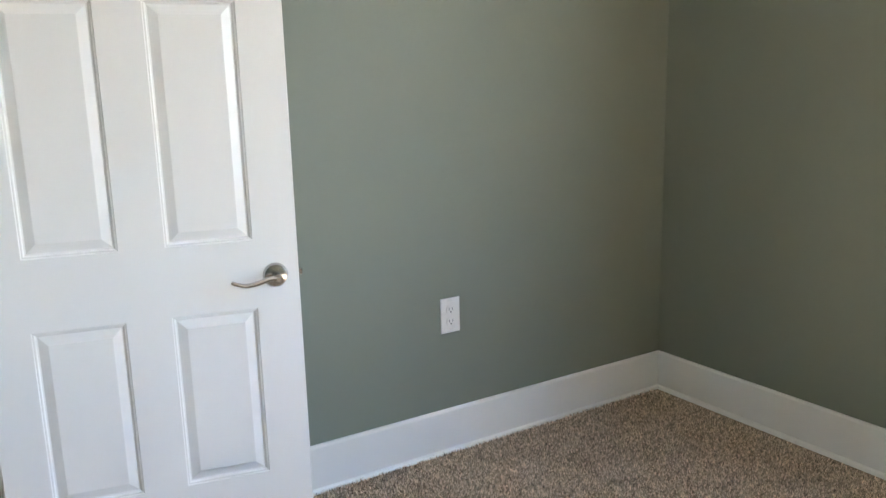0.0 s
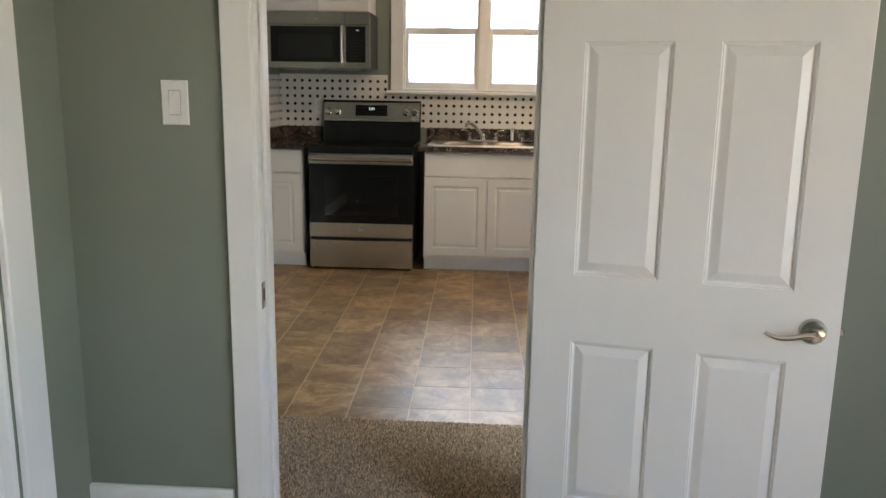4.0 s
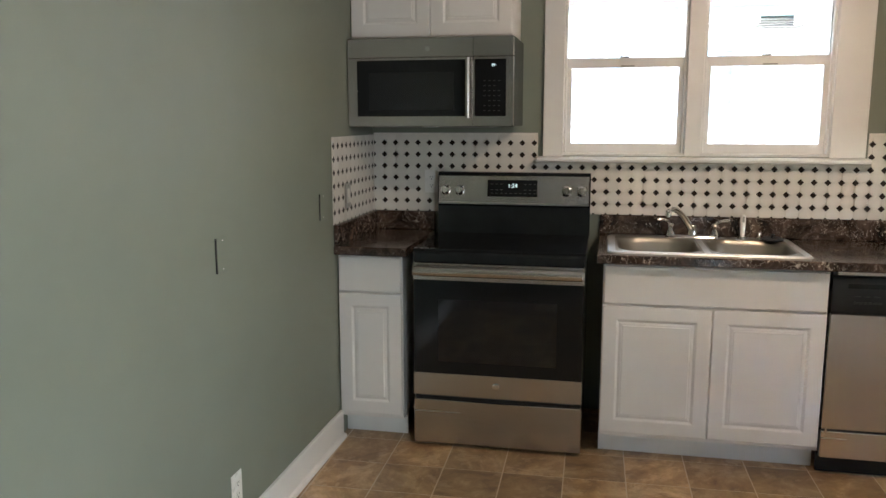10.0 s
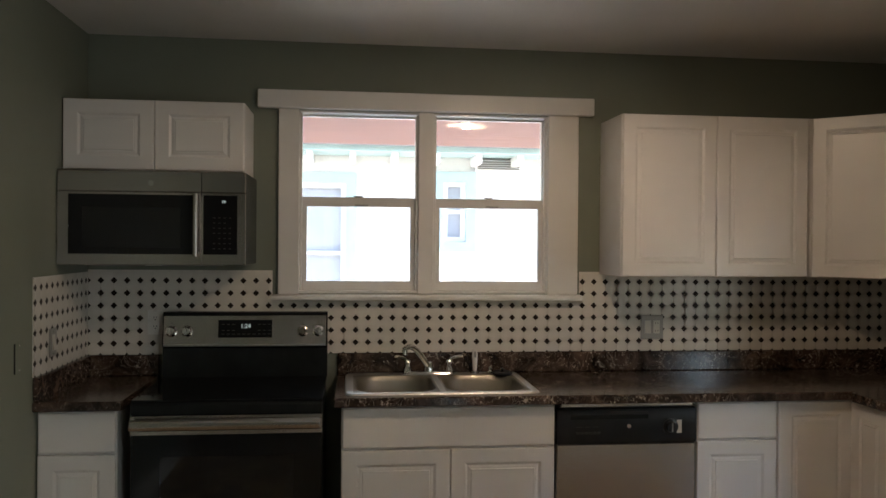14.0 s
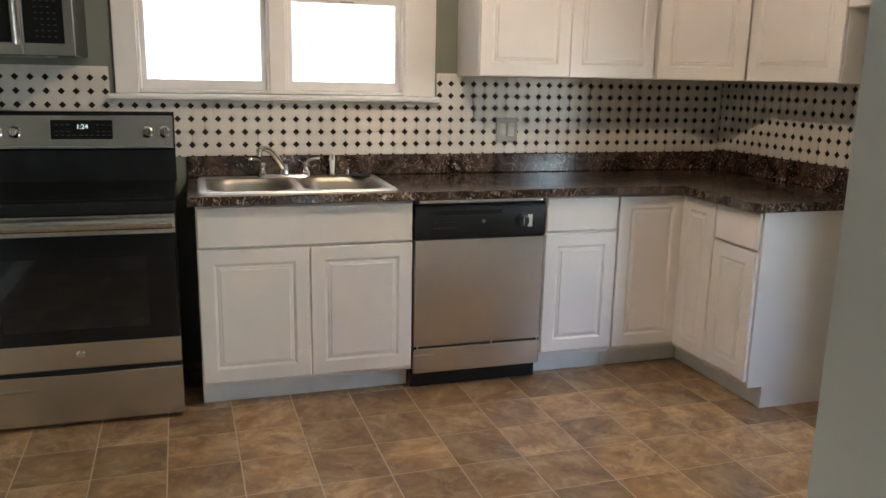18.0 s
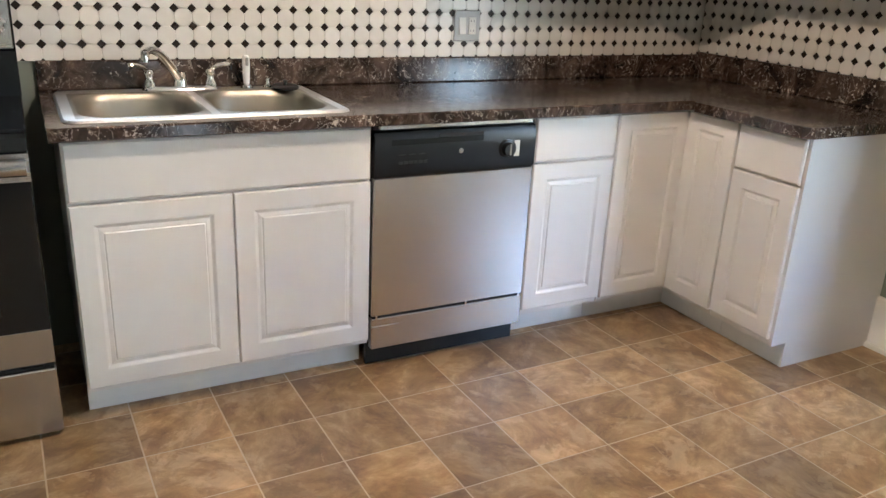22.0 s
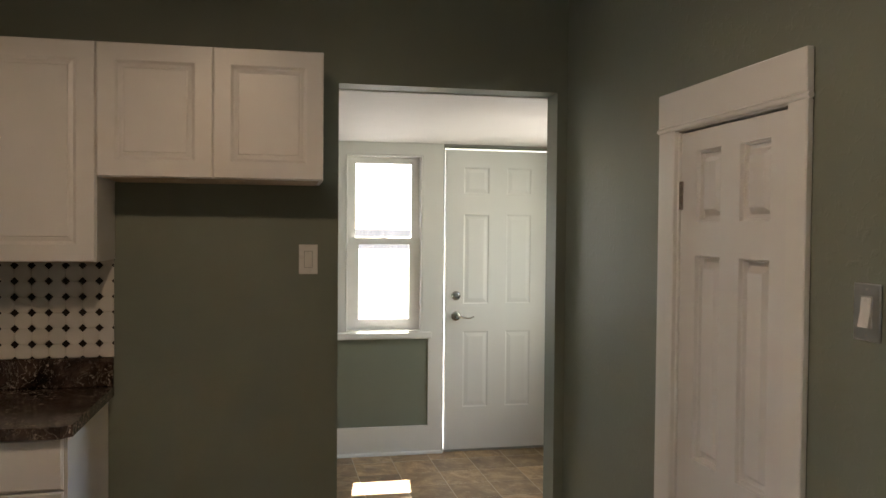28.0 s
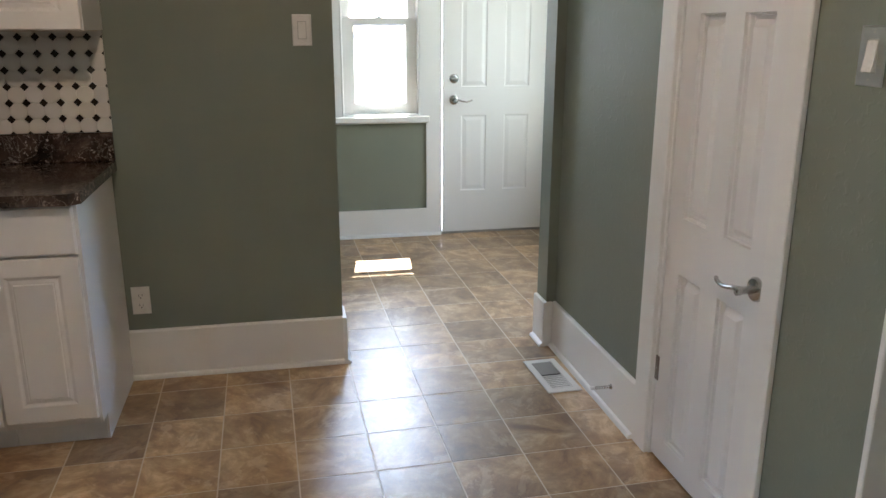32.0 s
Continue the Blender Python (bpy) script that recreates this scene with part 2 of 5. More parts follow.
def surface(name, stops, rough=0.5, metal=0.0, scale=3.0, detail=5.0, bump=0.0, grain=300.0, rough_vary=0.015, stretch=(1, 1, 1), bump2=0.0, grain2=30.0, coat=0.0, spec=0.5, distort=0.0, sparse=False):
    """A painted, wooden, metal or plastic surface: colour over two scales, uneven gloss, fine relief."""
    m, n, l, b = blank(name)
    co = n.new("ShaderNodeTexCoord")
    mp = n.new("ShaderNodeMapping")
    mp.inputs["Scale"].default_value = stretch
    l.new(co.outputs["Object"], mp.inputs["Vector"])
    t = noise_of(n, l, mp.outputs[0], scale, detail, distort=distort)
    r = ramp_of(n, stops)
    l.new(t.outputs["Fac"], r.inputs["Fac"])
    l.new(r.outputs["Color"], b.inputs["Base Color"])
    b.inputs["Metallic"].default_value = metal
    b.inputs["Coat Weight"].default_value = coat
    b.inputs["Specular IOR Level"].default_value = spec
    g = noise_of(n, l, mp.outputs[0], scale * 4.3, 4)
    mr = n.new("ShaderNodeMapRange")
    mr.inputs["From Min"].default_value, mr.inputs["From Max"].default_value = 0.3, 0.7
    mr.inputs["To Min"].default_value, mr.inputs["To Max"].default_value = max(0.02, rough - rough_vary), rough + rough_vary
    l.new(g.outputs["Fac"], mr.inputs["Value"])
    l.new(mr.outputs[0], b.inputs["Roughness"])
    last = None
    for strength, size, dist in ((bump2, grain2, 0.004), (bump, grain, 0.001)):
        if strength:
            h = noise_of(n, l, mp.outputs[0], size, 3)
            bp = n.new("ShaderNodeBump")
            bp.inputs["Strength"].default_value, bp.inputs["Distance"].default_value = strength, dist
            l.new(h.outputs["Fac"], bp.inputs["Height"])
            if sparse and size == grain2:
                h.inputs["Distortion"].default_value = 0.8
                cut = ramp_of(n, ((0.56, (0, 0, 0)), (0.66, (1, 1, 1))))
                l.new(h.outputs["Fac"], cut.inputs["Fac"])
                l.new(cut.outputs[0], bp.inputs["Height"])
            if last:
                l.new(last.outputs[0], bp.inputs["Normal"])
            last = bp
    if last:
        l.new(last.outputs[0], b.inputs["Normal"])
    return m


def tint(c, k):
    return tuple(min(1.0, q * k) for q in c)


def plain_pair(c, d=0.06):
    return ((0.3, tint(c, 1 - d)), (0.7, tint(c, 1 + d)))


SAGE = (0.205, 0.225, 0.180)
M_WALL = surface("sage_wall_paint", plain_pair(SAGE, 0.05), 0.55, scale=1.3, bump=0.08, grain=260, bump2=0.10, grain2=14)
M_ROUGHWALL = surface("sage_paint_on_patched_plaster", plain_pair(SAGE, 0.03), 0.52, scale=1.6, bump=0.08, grain=200, bump2=0.22, grain2=40, sparse=True)
M_CEIL = surface("white_ceiling_paint", plain_pair((0.74, 0.72, 0.70), 0.03), 0.7, scale=2, bump=0.2, grain=180, bump2=0.3, grain2=14)
M_TRIM = surface("white_trim_paint", plain_pair((0.80, 0.79, 0.76), 0.03), 0.32, scale=2, bump=0.02, grain=120, bump2=0.05, grain2=9)
M_DOOR = surface("white_door_paint", plain_pair((0.79, 0.78, 0.76), 0.02), 0.36, scale=2, bump=0.03, grain=110, stretch=(2, 2, 0.5))
M_CAB = surface("white_cabinet_foil", plain_pair((0.80, 0.775, 0.745), 0.02), 0.32, scale=2, bump=0.03, grain=200)
M_CABIN = surface("cabinet_particle_board", plain_pair((0.55, 0.42, 0.30), 0.1), 0.6, scale=40)
M_TOE = surface("white_toe_board", plain_pair((0.78, 0.79, 0.78), 0.06), 0.4, scale=5)
M_STEEL = surface("brushed_stainless_steel", plain_pair((0.58, 0.555, 0.52), 0.03), 0.27, metal=1.0, scale=1.2, bump=0.16, grain=700, stretch=(0.02, 1, 1), rough_vary=0.03)
M_STEELV = surface("finely_brushed_stainless_steel", plain_pair((0.62, 0.60, 0.57), 0.03), 0.20, metal=1.0, scale=1.5, bump=0.22, grain=800, stretch=(0.02, 1, 1), rough_vary=0.03)
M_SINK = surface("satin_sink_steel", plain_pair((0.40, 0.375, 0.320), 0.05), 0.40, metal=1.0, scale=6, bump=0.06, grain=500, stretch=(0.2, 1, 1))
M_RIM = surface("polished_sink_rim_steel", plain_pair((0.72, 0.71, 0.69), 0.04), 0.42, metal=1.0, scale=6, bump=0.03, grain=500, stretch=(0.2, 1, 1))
M_PLATE = surface("bright_chromed_plate", plain_pair((0.66, 0.66, 0.65), 0.03), 0.36, metal=1.0, scale=12)
M_CHROME = surface("polished_chrome", plain_pair((0.78, 0.77, 0.75), 0.02), 0.08, metal=1.0, scale=8, rough_vary=0.03)
M_NICKEL = surface("satin_nickel", plain_pair((0.52, 0.505, 0.48), 0.05), 0.21, metal=1.0, scale=20, bump=0.03, grain=500)
M_SATINPLATE = surface("satin_nickel_plate", plain_pair((0.36, 0.35, 0.33), 0.04), 0.50, metal=0.7, scale=14)
M_HINGE = surface("tarnished_hinge_steel", plain_pair((0.24, 0.20, 0.17), 0.2), 0.35, metal=1.0, scale=60)
M_BLACKGLASS = surface("black_appliance_glass", plain_pair((0.010, 0.011, 0.012), 0.1), 0.06, scale=3, rough_vary=0.03, spec=0.35)
M_BLACK = surface("black_enamel", plain_pair((0.013, 0.015, 0.016), 0.2), 0.22, scale=6, bump=0.03, spec=0.35)
M_BLACKPL = surface("black_plastic", plain_pair((0.014, 0.016, 0.018), 0.15), 0.30, scale=12, bump=0.04, grain=500, spec=0.3)
M_OVENGLASS = surface("oven_window_glass", plain_pair((0.008, 0.009, 0.011), 0.2), 0.05, scale=3, rough_vary=0.02)
M_PLASTIC = surface("white_plastic", plain_pair((0.78, 0.76, 0.72), 0.02), 0.28, scale=6)
M_GREYPL = surface("grey_plastic", plain_pair((0.30, 0.29, 0.27), 0.06), 0.4, scale=12)
# white plastic, its colour lowered to stand for shade on the nickel plates' inserts
M_DIMPLASTIC = surface("ivory_plastic", plain_pair((0.56, 0.54, 0.48), 0.02), 0.3, scale=6)
# grey that paints the shadow outline round a switch's rocker
M_ROCKERSHADE = surface("shaded_plastic_inset", plain_pair((0.45, 0.44, 0.41), 0.03), 0.45, scale=8)
# near-black standing in for the shade in slots, holes, seams and plate edges
M_GAPSHADE = surface("dark_gap", plain_pair((0.02, 0.02, 0.02), 0.1), 0.7, scale=4)
M_PRINT = surface("pale_print", plain_pair((0.55, 0.55, 0.53), 0.02), 0.5, scale=4)
M_GREYPRINT = surface("grey_print", plain_pair((0.022, 0.022, 0.022), 0.02), 0.5, scale=4)
M_GROUT = surface("backsplash_grout", plain_pair((0.74, 0.70, 0.63), 0.08), 0.8, scale=30, bump=0.2)
M_DOT = surface("black_glazed_dot", plain_pair((0.020, 0.0135, 0.009), 0.3), 0.42, scale=20, spec=0.18)
M_BRASS = surface("gilt_metal", plain_pair((0.75, 0.55, 0.28), 0.05), 0.25, metal=1.0, scale=20)


def pieces_mat(name, stops, scale, rough, distort=1.5, bump=0.05, grain=120, shade=0.2, detail=6.0, rough_vary=0.06):
    """Pieces that differ one from the next: the pattern moves and the tone changes with each."""
    m, n, l, b = blank(name)
    co = n.new("ShaderNodeTexCoord")
    inf = n.new("ShaderNodeObjectInfo")
    geo = n.new("ShaderNodeNewGeometry")
    add = n.new("ShaderNodeMath")
    l.new(inf.outputs["Random"], add.inputs[0])
    l.new(geo.outputs["Random Per Island"], add.inputs[1])
    mul = n.new("ShaderNodeMath")
    mul.operation = "MULTIPLY"
    mul.inputs[1].default_value = 37.0
    l.new(add.outputs[0], mul.inputs[0])
    off = n.new("ShaderNodeVectorMath")
    comb = n.new("ShaderNodeCombineXYZ")
    for i in range(3):
        l.new(mul.outputs[0], comb.inputs[i])
    l.new(co.outputs["Object"], off.inputs[0])
    l.new(comb.outputs[0], off.inputs[1])
    t = noise_of(n, l, off.outputs[0], scale, detail, 0.6, distort)
    r = ramp_of(n, stops)
    l.new(t.outputs["Fac"], r.inputs["Fac"])
    wn_ = n.new("ShaderNodeTexWhiteNoise")
    wn_.noise_dimensions = "1D"
    l.new(add.outputs[0], wn_.inputs["W"])
    mr = n.new("ShaderNodeMapRange")
    mr.inputs["To Min"].default_value, mr.inputs["To Max"].default_value = 1 - shade, 1 + shade
    l.new(wn_.outputs["Value"], mr.inputs["Value"])
    hsv = n.new("ShaderNodeHueSaturation")
    l.new(mr.outputs[0], hsv.inputs["Value"])
    l.new(r.outputs["Color"], hsv.inputs["Color"])
    l.new(hsv.outputs[0], b.inputs["Base Color"])
    g = noise_of(n, l, off.outputs[0], scale * 3, 3)
    mg = n.new("ShaderNodeMapRange")
    mg.inputs["To Min"].default_value, mg.inputs["To Max"].default_value = rough - rough_vary, rough + rough_vary
    l.new(g.outputs["Fac"], mg.inputs["Value"])
    l.new(mg.outputs[0], b.inputs["Roughness"])
    h = noise_of(n, l, off.outputs[0], grain, 3)
    bp = n.new("ShaderNodeBump")
    bp.inputs["Strength"].default_value, bp.inputs["Distance"].default_value = bump, 0.002
    l.new(h.outputs["Fac"], bp.inputs["Height"])
    l.new(bp.outputs[0], b.inputs["Normal"])
    return m




def tile_mat():
    """Brown slate-look vinyl: streaked and clouded, turned and toned anew for each tile."""
    m, n, l, b = blank("brown_vinyl_tile")
    co, inf, geo = n.new("ShaderNodeTexCoord"), n.new("ShaderNodeObjectInfo"), n.new("ShaderNodeNewGeometry")
    add = n.new("ShaderNodeMath")
    l.new(inf.outputs["Random"], add.inputs[0])
    l.new(geo.outputs["Random Per Island"], add.inputs[1])
    white = n.new("ShaderNodeTexWhiteNoise")
    white.noise_dimensions = "1D"
    l.new(add.outputs[0], white.inputs["W"])
    far = n.new("ShaderNodeVectorMath")
    far.operation = "SCALE"
    far.inputs["Scale"].default_value = 40.0
    l.new(white.outputs["Color"], far.inputs[0])
    turn = n.new("ShaderNodeVectorRotate")
    turn.rotation_type = "Z_AXIS"
    ang = n.new("ShaderNodeMath")
    ang.operation = "MULTIPLY"
    ang.inputs[1].default_value = 19.0
    l.new(white.outputs["Value"], ang.inputs[0])
    l.new(co.outputs["Object"], turn.inputs["Vector"])
    l.new(ang.outputs[0], turn.inputs["Angle"])
    mp = n.new("ShaderNodeMapping")
    mp.inputs["Scale"].default_value = (1.0, 1.3, 1.0)
    l.new(turn.outputs[0], mp.inputs["Vector"])
    off = n.new("ShaderNodeVectorMath")
    l.new(mp.outputs[0], off.inputs[0])
    l.new(far.outputs[0], off.inputs[1])
    v = off.outputs[0]
    cloud = noise_of(n, l, v, 6.0, 11, 0.71, 0.5)
    col = ramp_of(n, ((0.34, (0.180, 0.092, 0.036)), (0.43, (0.290, 0.165, 0.070)), (0.51, (0.385, 0.236, 0.106)), (0.58, (0.475, 0.312, 0.155)), (0.66, (0.60, 0.43, 0.24))))
    l.new(cloud.outputs["Fac"], col.inputs["Fac"])
    last = col.outputs[0]
    for scale, lo, hi, tone, k, shift in ((5.0, 0.55, 0.59, (0.64, 0.475, 0.29), 0.42, 3.1), (3.6, 0.50, 0.57, (0.185, 0.102, 0.046), 0.40, 9.7), (8.0, 0.585, 0.62, (0.68, 0.51, 0.32), 0.32, 15.3)):
        sh = n.new("ShaderNodeVectorMath")
        sh.inputs[1].default_value = (shift, shift * 1.7, shift * 0.6)
        l.new(v, sh.inputs[0])
        t = noise_of(n, l, sh.outputs[0], scale, 9, 0.68, 0.6)
        r = ramp_of(n, ((lo, (0, 0, 0)), (hi, (k, k, k))))
        l.new(t.outputs["Fac"], r.inputs["Fac"])
        mix = n.new("ShaderNodeMix")
        mix.data_type = "RGBA"
        l.new(r.outputs[0], mix.inputs["Factor"])
        l.new(last, mix.inputs["A"])
        mix.inputs["B"].default_value = (*tone, 1)
        last = mix.outputs["Result"]
    mr = n.new("ShaderNodeMapRange")
    mr.inputs["To Min"].default_value, mr.inputs["To Max"].default_value = 0.68, 1.20
    l.new(white.outputs["Value"], mr.inputs["Value"])
    hsv = n.new("ShaderNodeHueSaturation")
    l.new(mr.outputs[0], hsv.inputs["Value"])
    l.new(last, hsv.inputs["Color"])
    l.new(hsv.outputs[0], b.inputs["Base Color"])
    b.inputs["Specular IOR Level"].default_value = 1.0
    g = n.new("ShaderNodeMapRange")
    g.inputs["To Min"].default_value, g.inputs["To Max"].default_value = 0.29, 0.42
    l.new(cloud.outputs["Fac"], g.inputs["Value"])
    l.new(g.outputs[0], b.inputs["Roughness"])
    h = noise_of(n, l, v, 50, 4)
    bp = n.new("ShaderNodeBump")
    bp.inputs["Strength"].default_value, bp.inputs["Distance"].default_value = 0.10, 0.002
    l.new(h.outputs["Fac"], bp.inputs["Height"])
    l.new(bp.outputs[0], b.inputs["Normal"])
    return m


M_TILE = tile_mat()
M_JOINT = surface("pale_tile_joint", plain_pair((0.62, 0.52, 0.39), 0.08), 0.4, scale=12)
M_WTILE = pieces_mat("cream_glazed_tile", ((0.3, (0.70, 0.665, 0.60)), (0.7, (0.76, 0.725, 0.665))), 9.0, 0.24, distort=0.2, bump=0.04, grain=30, shade=0.03, detail=2)


def counter_mat():
    m, n, l, b = blank("dark_brown_marble_laminate")
    co = n.new("ShaderNodeTexCoord")
    vec = co.outputs["Object"]
    big = noise_of(n, l, vec, 9, 6, 0.6, 1.2)
    base = ramp_of(n, ((0.30, (0.012, 0.0078, 0.006)), (0.44, (0.032, 0.020, 0.015)), (0.56, (0.070, 0.044, 0.032)), (0.72, (0.15, 0.100, 0.072))))
    l.new(big.outputs["Fac"], base.inputs["Fac"])
    vein = noise_of(n, l, vec, 9, 5, 0.6, 2.0)
    vr = ramp_of(n, ((0.0, (0, 0, 0)), (0.487, (0, 0, 0)), (0.5, (0.6, 0.6, 0.6)), (0.511, (0, 0, 0)), (1.0, (0, 0, 0))))
    l.new(vein.outputs["Fac"], vr.inputs["Fac"])
    fleck = noise_of(n, l, vec, 62, 4, 0.62, 0.5)
    fr = ramp_of(n, ((0.59, (0, 0, 0)), (0.65, (0.8, 0.8, 0.8))))
    l.new(fleck.outputs["Fac"], fr.inputs["Fac"])
    patch = noise_of(n, l, vec, 5, 3)
    pr = ramp_of(n, ((0.42, (0.15, 0.13, 0.12)), (0.60, (1, 1, 1))))
    l.new(patch.outputs["Fac"], pr.inputs["Fac"])
    mx = n.new("ShaderNodeMath")
    mx.operation = "MAXIMUM"
    l.new(vr.outputs[0], mx.inputs[0])
    l.new(fr.outputs[0], mx.inputs[1])
    ml = n.new("ShaderNodeMath")
    ml.operation = "MULTIPLY"
    l.new(mx.outputs[0], ml.inputs[0])
    l.new(pr.outputs[0], ml.inputs[1])
    mix = n.new("ShaderNodeMix")
    mix.data_type = "RGBA"
    l.new(ml.outputs[0], mix.inputs["Factor"])
    l.new(base.outputs[0], mix.inputs["A"])
    mix.inputs["B"].default_value = (0.66, 0.55, 0.45, 1)
    l.new(mix.outputs["Result"], b.inputs["Base Color"])
    b.inputs["Roughness"].default_value = 0.15
    h = noise_of(n, l, vec, 160, 3)
    bp = n.new("ShaderNodeBump")
    bp.inputs["Strength"].default_value, bp.inputs["Distance"].default_value = 0.05, 0.001
    l.new(h.outputs["Fac"], bp.inputs["Height"])
    l.new(bp.outputs[0], b.inputs["Normal"])
    return m


M_COUNTER = counter_mat()
M_CARPET = surface("beige_frieze_carpet", ((0.30, (0.15, 0.105, 0.070)), (0.45, (0.31, 0.235, 0.17)), (0.58, (0.46, 0.365, 0.275)), (0.72, (0.62, 0.52, 0.41))), 0.95, scale=130, detail=3, bump=1.0, grain=220, bump2=0.6, grain2=40, spec=0.1)
M_TUFT = pieces_mat("carpet_yarn", ((0.3, (0.42, 0.325, 0.235)), (0.7, (0.70, 0.57, 0.44))), 30, 0.9, bump=0.0, shade=0.75)


def glass_mat(name, tone=0.97):
    """A thin window pane: clear, with the gloss of glass."""
    m, n, l, b = blank(name)
    n.remove(b)
    tr = n.new("ShaderNodeBsdfTransparent")
    tr.inputs["Color"].default_value = (tone, tone, tone, 1)
    gl = n.new("ShaderNodeBsdfGlossy")
    gl.inputs["Roughness"].default_value = 0.02
    fr = n.new("ShaderNodeFresnel")
    fr.inputs["IOR"].default_value = 1.45
    mx = n.new("ShaderNodeMixShader")
    l.new(fr.outputs[0], mx.inputs[0])
    l.new(tr.outputs[0], mx.inputs[1])
    l.new(gl.outputs[0], mx.inputs[2])
    l.new(mx.outputs[0], n["Material Output"].inputs["Surface"])
    return m


M_GLASS = glass_mat("window_glass")


def glow_mat(name, colour, strength):
    m, n, l, b = blank(name)
    b.inputs["Emission Color"].default_value = (*colour, 1)
    b.inputs["Emission Strength"].default_value = strength
    b.inputs["Base Color"].default_value = (*colour, 1)
    return m


M_LED = glow_mat("lit_display_digits", (0.75, 0.95, 1.0), 0.05)
M_SHADE = glow_mat("lit_glass_shade", (1.0, 0.82, 0.6), 2.0)
M_REDWOOD = surface("red_painted_soffit_board", plain_pair((0.29, 0.145, 0.130), 0.16), 0.6, scale=6, stretch=(0.3, 3, 3), bump=0.5, grain=60)
M_SIDING = surface("white_siding", plain_pair((0.70, 0.70, 0.70), 0.04), 0.6, scale=3)
M_TEAL = surface("teal_painted_trim", plain_pair((0.38, 0.53, 0.55), 0.06), 0.5, scale=6)
M_ROOF = surface("grey_shingle_roof", plain_pair((0.22, 0.22, 0.215), 0.15), 0.9, scale=12)
M_GROUND = surface("pale_concrete", ((0.35, (0.34, 0.32, 0.28)), (0.65, (0.42, 0.40, 0.36))), 0.95, scale=4, bump=1.0, grain=40)
M_FENCE = surface("weathered_grey_fence_wood", plain_pair((0.22, 0.20, 0.18), 0.2), 0.8, scale=8, stretch=(3, 3, 0.3))
M_BARK = surface("grey_bark", plain_pair((0.10, 0.08, 0.07), 0.3), 0.9, scale=20, bump=0.8, grain=60)
M_CURTAIN = surface("dark_window_glass", plain_pair((0.42, 0.45, 0.50), 0.06), 0.2, scale=3)


# ---- the setting ----
def struct(name, bm, mat, label="", smooth=False):
    return tagged(part(name, bm, mat, smooth=smooth), label=label, category=name.split("_")[0], kind="structure")


struct("wall_west", board((YK, 0.0), (-0.05, H + 0.02), (0.0, -0.13), "yz"), M_WALL, "sage green painted plaster wall")
struct("wall_north", board((-0.13, E + 0.13), (-0.05, H + 0.02), (0.0, 0.16), "xz", holes=[(WX0, WX1, WZ0, WZ1)]), M_WALL, "sage green painted wall with the kitchen window")
struct("wall_east", board((-3.92, 0.0), (-0.05, H + 0.02), (E, E + 0.13), "yz", holes=[(EY0, EY1, -0.05, EZ)]), M_WALL, "sage green painted wall with an opening to the mudroom")
D2X0, D2X1, D2H = 2.50, 3.045, 1.825
struct("wall_closet", board((XB, E), (-0.05, H + 0.02), (YB, YB - 0.12), "xz", holes=[(D2X0 - 0.015, D2X1 + 0.015, -0.05, D2H + 0.015)]), M_ROUGHWALL, "sage green wall of patched, uneven plaster")
# the hole is added out of view to hold the west fill lamp
struct("wall_closet_side", board((YK, YB - 0.12), (-0.05, H + 0.02), (XB, XB + 0.12), "yz", holes=[(-3.94, -3.28, -0.05, 2.03)]), M_WALL, "sage green painted side wall of the closet")
D1H = 1.86
struct("wall_partition", board((-0.13, 4.23), (-0.05, H + 0.02), (YK, YR), "xz", holes=[(DX0 - 0.02, DX1 + 0.02, -0.05, D1H + 0.02)]), M_WALL, "sage green partition wall with the bedroom doorway")
XW, XE, YF = 0.50, 4.13, -8.60
CY0, CY1 = -5.22, -4.47
struct("wall_bedroom_west", board((YF, YR), (-0.05, H + 0.02), (XW, XW - 0.13), "yz", holes=[(CY0, CY1, -0.05, 2.05)]), M_WALL, "sage green bedroom wall beside a closet door")
struct("wall_bedroom_east", board((YF, YR), (-0.05, H + 0.02), (XE, XE + 0.13), "yz", holes=[(-7.32, -6.08, 0.85, 2.12)]), M_WALL, "sage green bedroom wall")
struct("wall_bedroom_south", board((XW - 0.13, XE + 0.13), (-0.05, H + 0.02), (YF, YF - 0.13), "xz"), M_WALL, "sage green bedroom wall")
struct("wall_mudroom_back", board((-3.92, -1.1), (-0.05, HM + 0.02), (XM, XM + 0.14), "yz", holes=[(BY0, BY1, BZ0, BZ1), (-3.69, -2.888, -0.05, 2.075)]), M_WALL, "sage green mudroom wall under white boards")
# the hole is added out of view for the mudroom's fill lamp
struct("wall_mudroom_south", board((E + 0.13, XM), (-0.05, HM + 0.02), (-3.80, -3.92), "xz", holes=[(4.60, 5.70, 0.78, 1.95)]), M_WALL, "sage green mudroom wall")
struct("wall_mudroom_north", board((E + 0.13, XM), (-0.05, HM + 0.02), (-1.22, -1.10), "xz"), M_WALL, "sage green mudroom wall")
struct("ceiling_kitchen", board((-0.13, E + 0.13), (YR, 0.16), (H, H + 0.14), "xy"), M_CEIL, "white painted kitchen ceiling")
struct("ceiling_bedroom", board((XW - 0.13, XE + 0.13), (YF - 0.13, YR - 0.001), (H, H + 0.14), "xy"), M_CEIL, "white painted bedroom ceiling")
struct("ceiling_mudroom", board((E + 0.131, XM + 0.14), (-3.92, -1.10), (HM, HM + 0.14), "xy"), M_CEIL, "white textured low mudroom ceiling")


# bare edges and linings of the openings
def trim(name, bm, label, mat=None):
    return tagged(part(name, bm, mat or M_TRIM), label=label, category="trim", kind="structure")


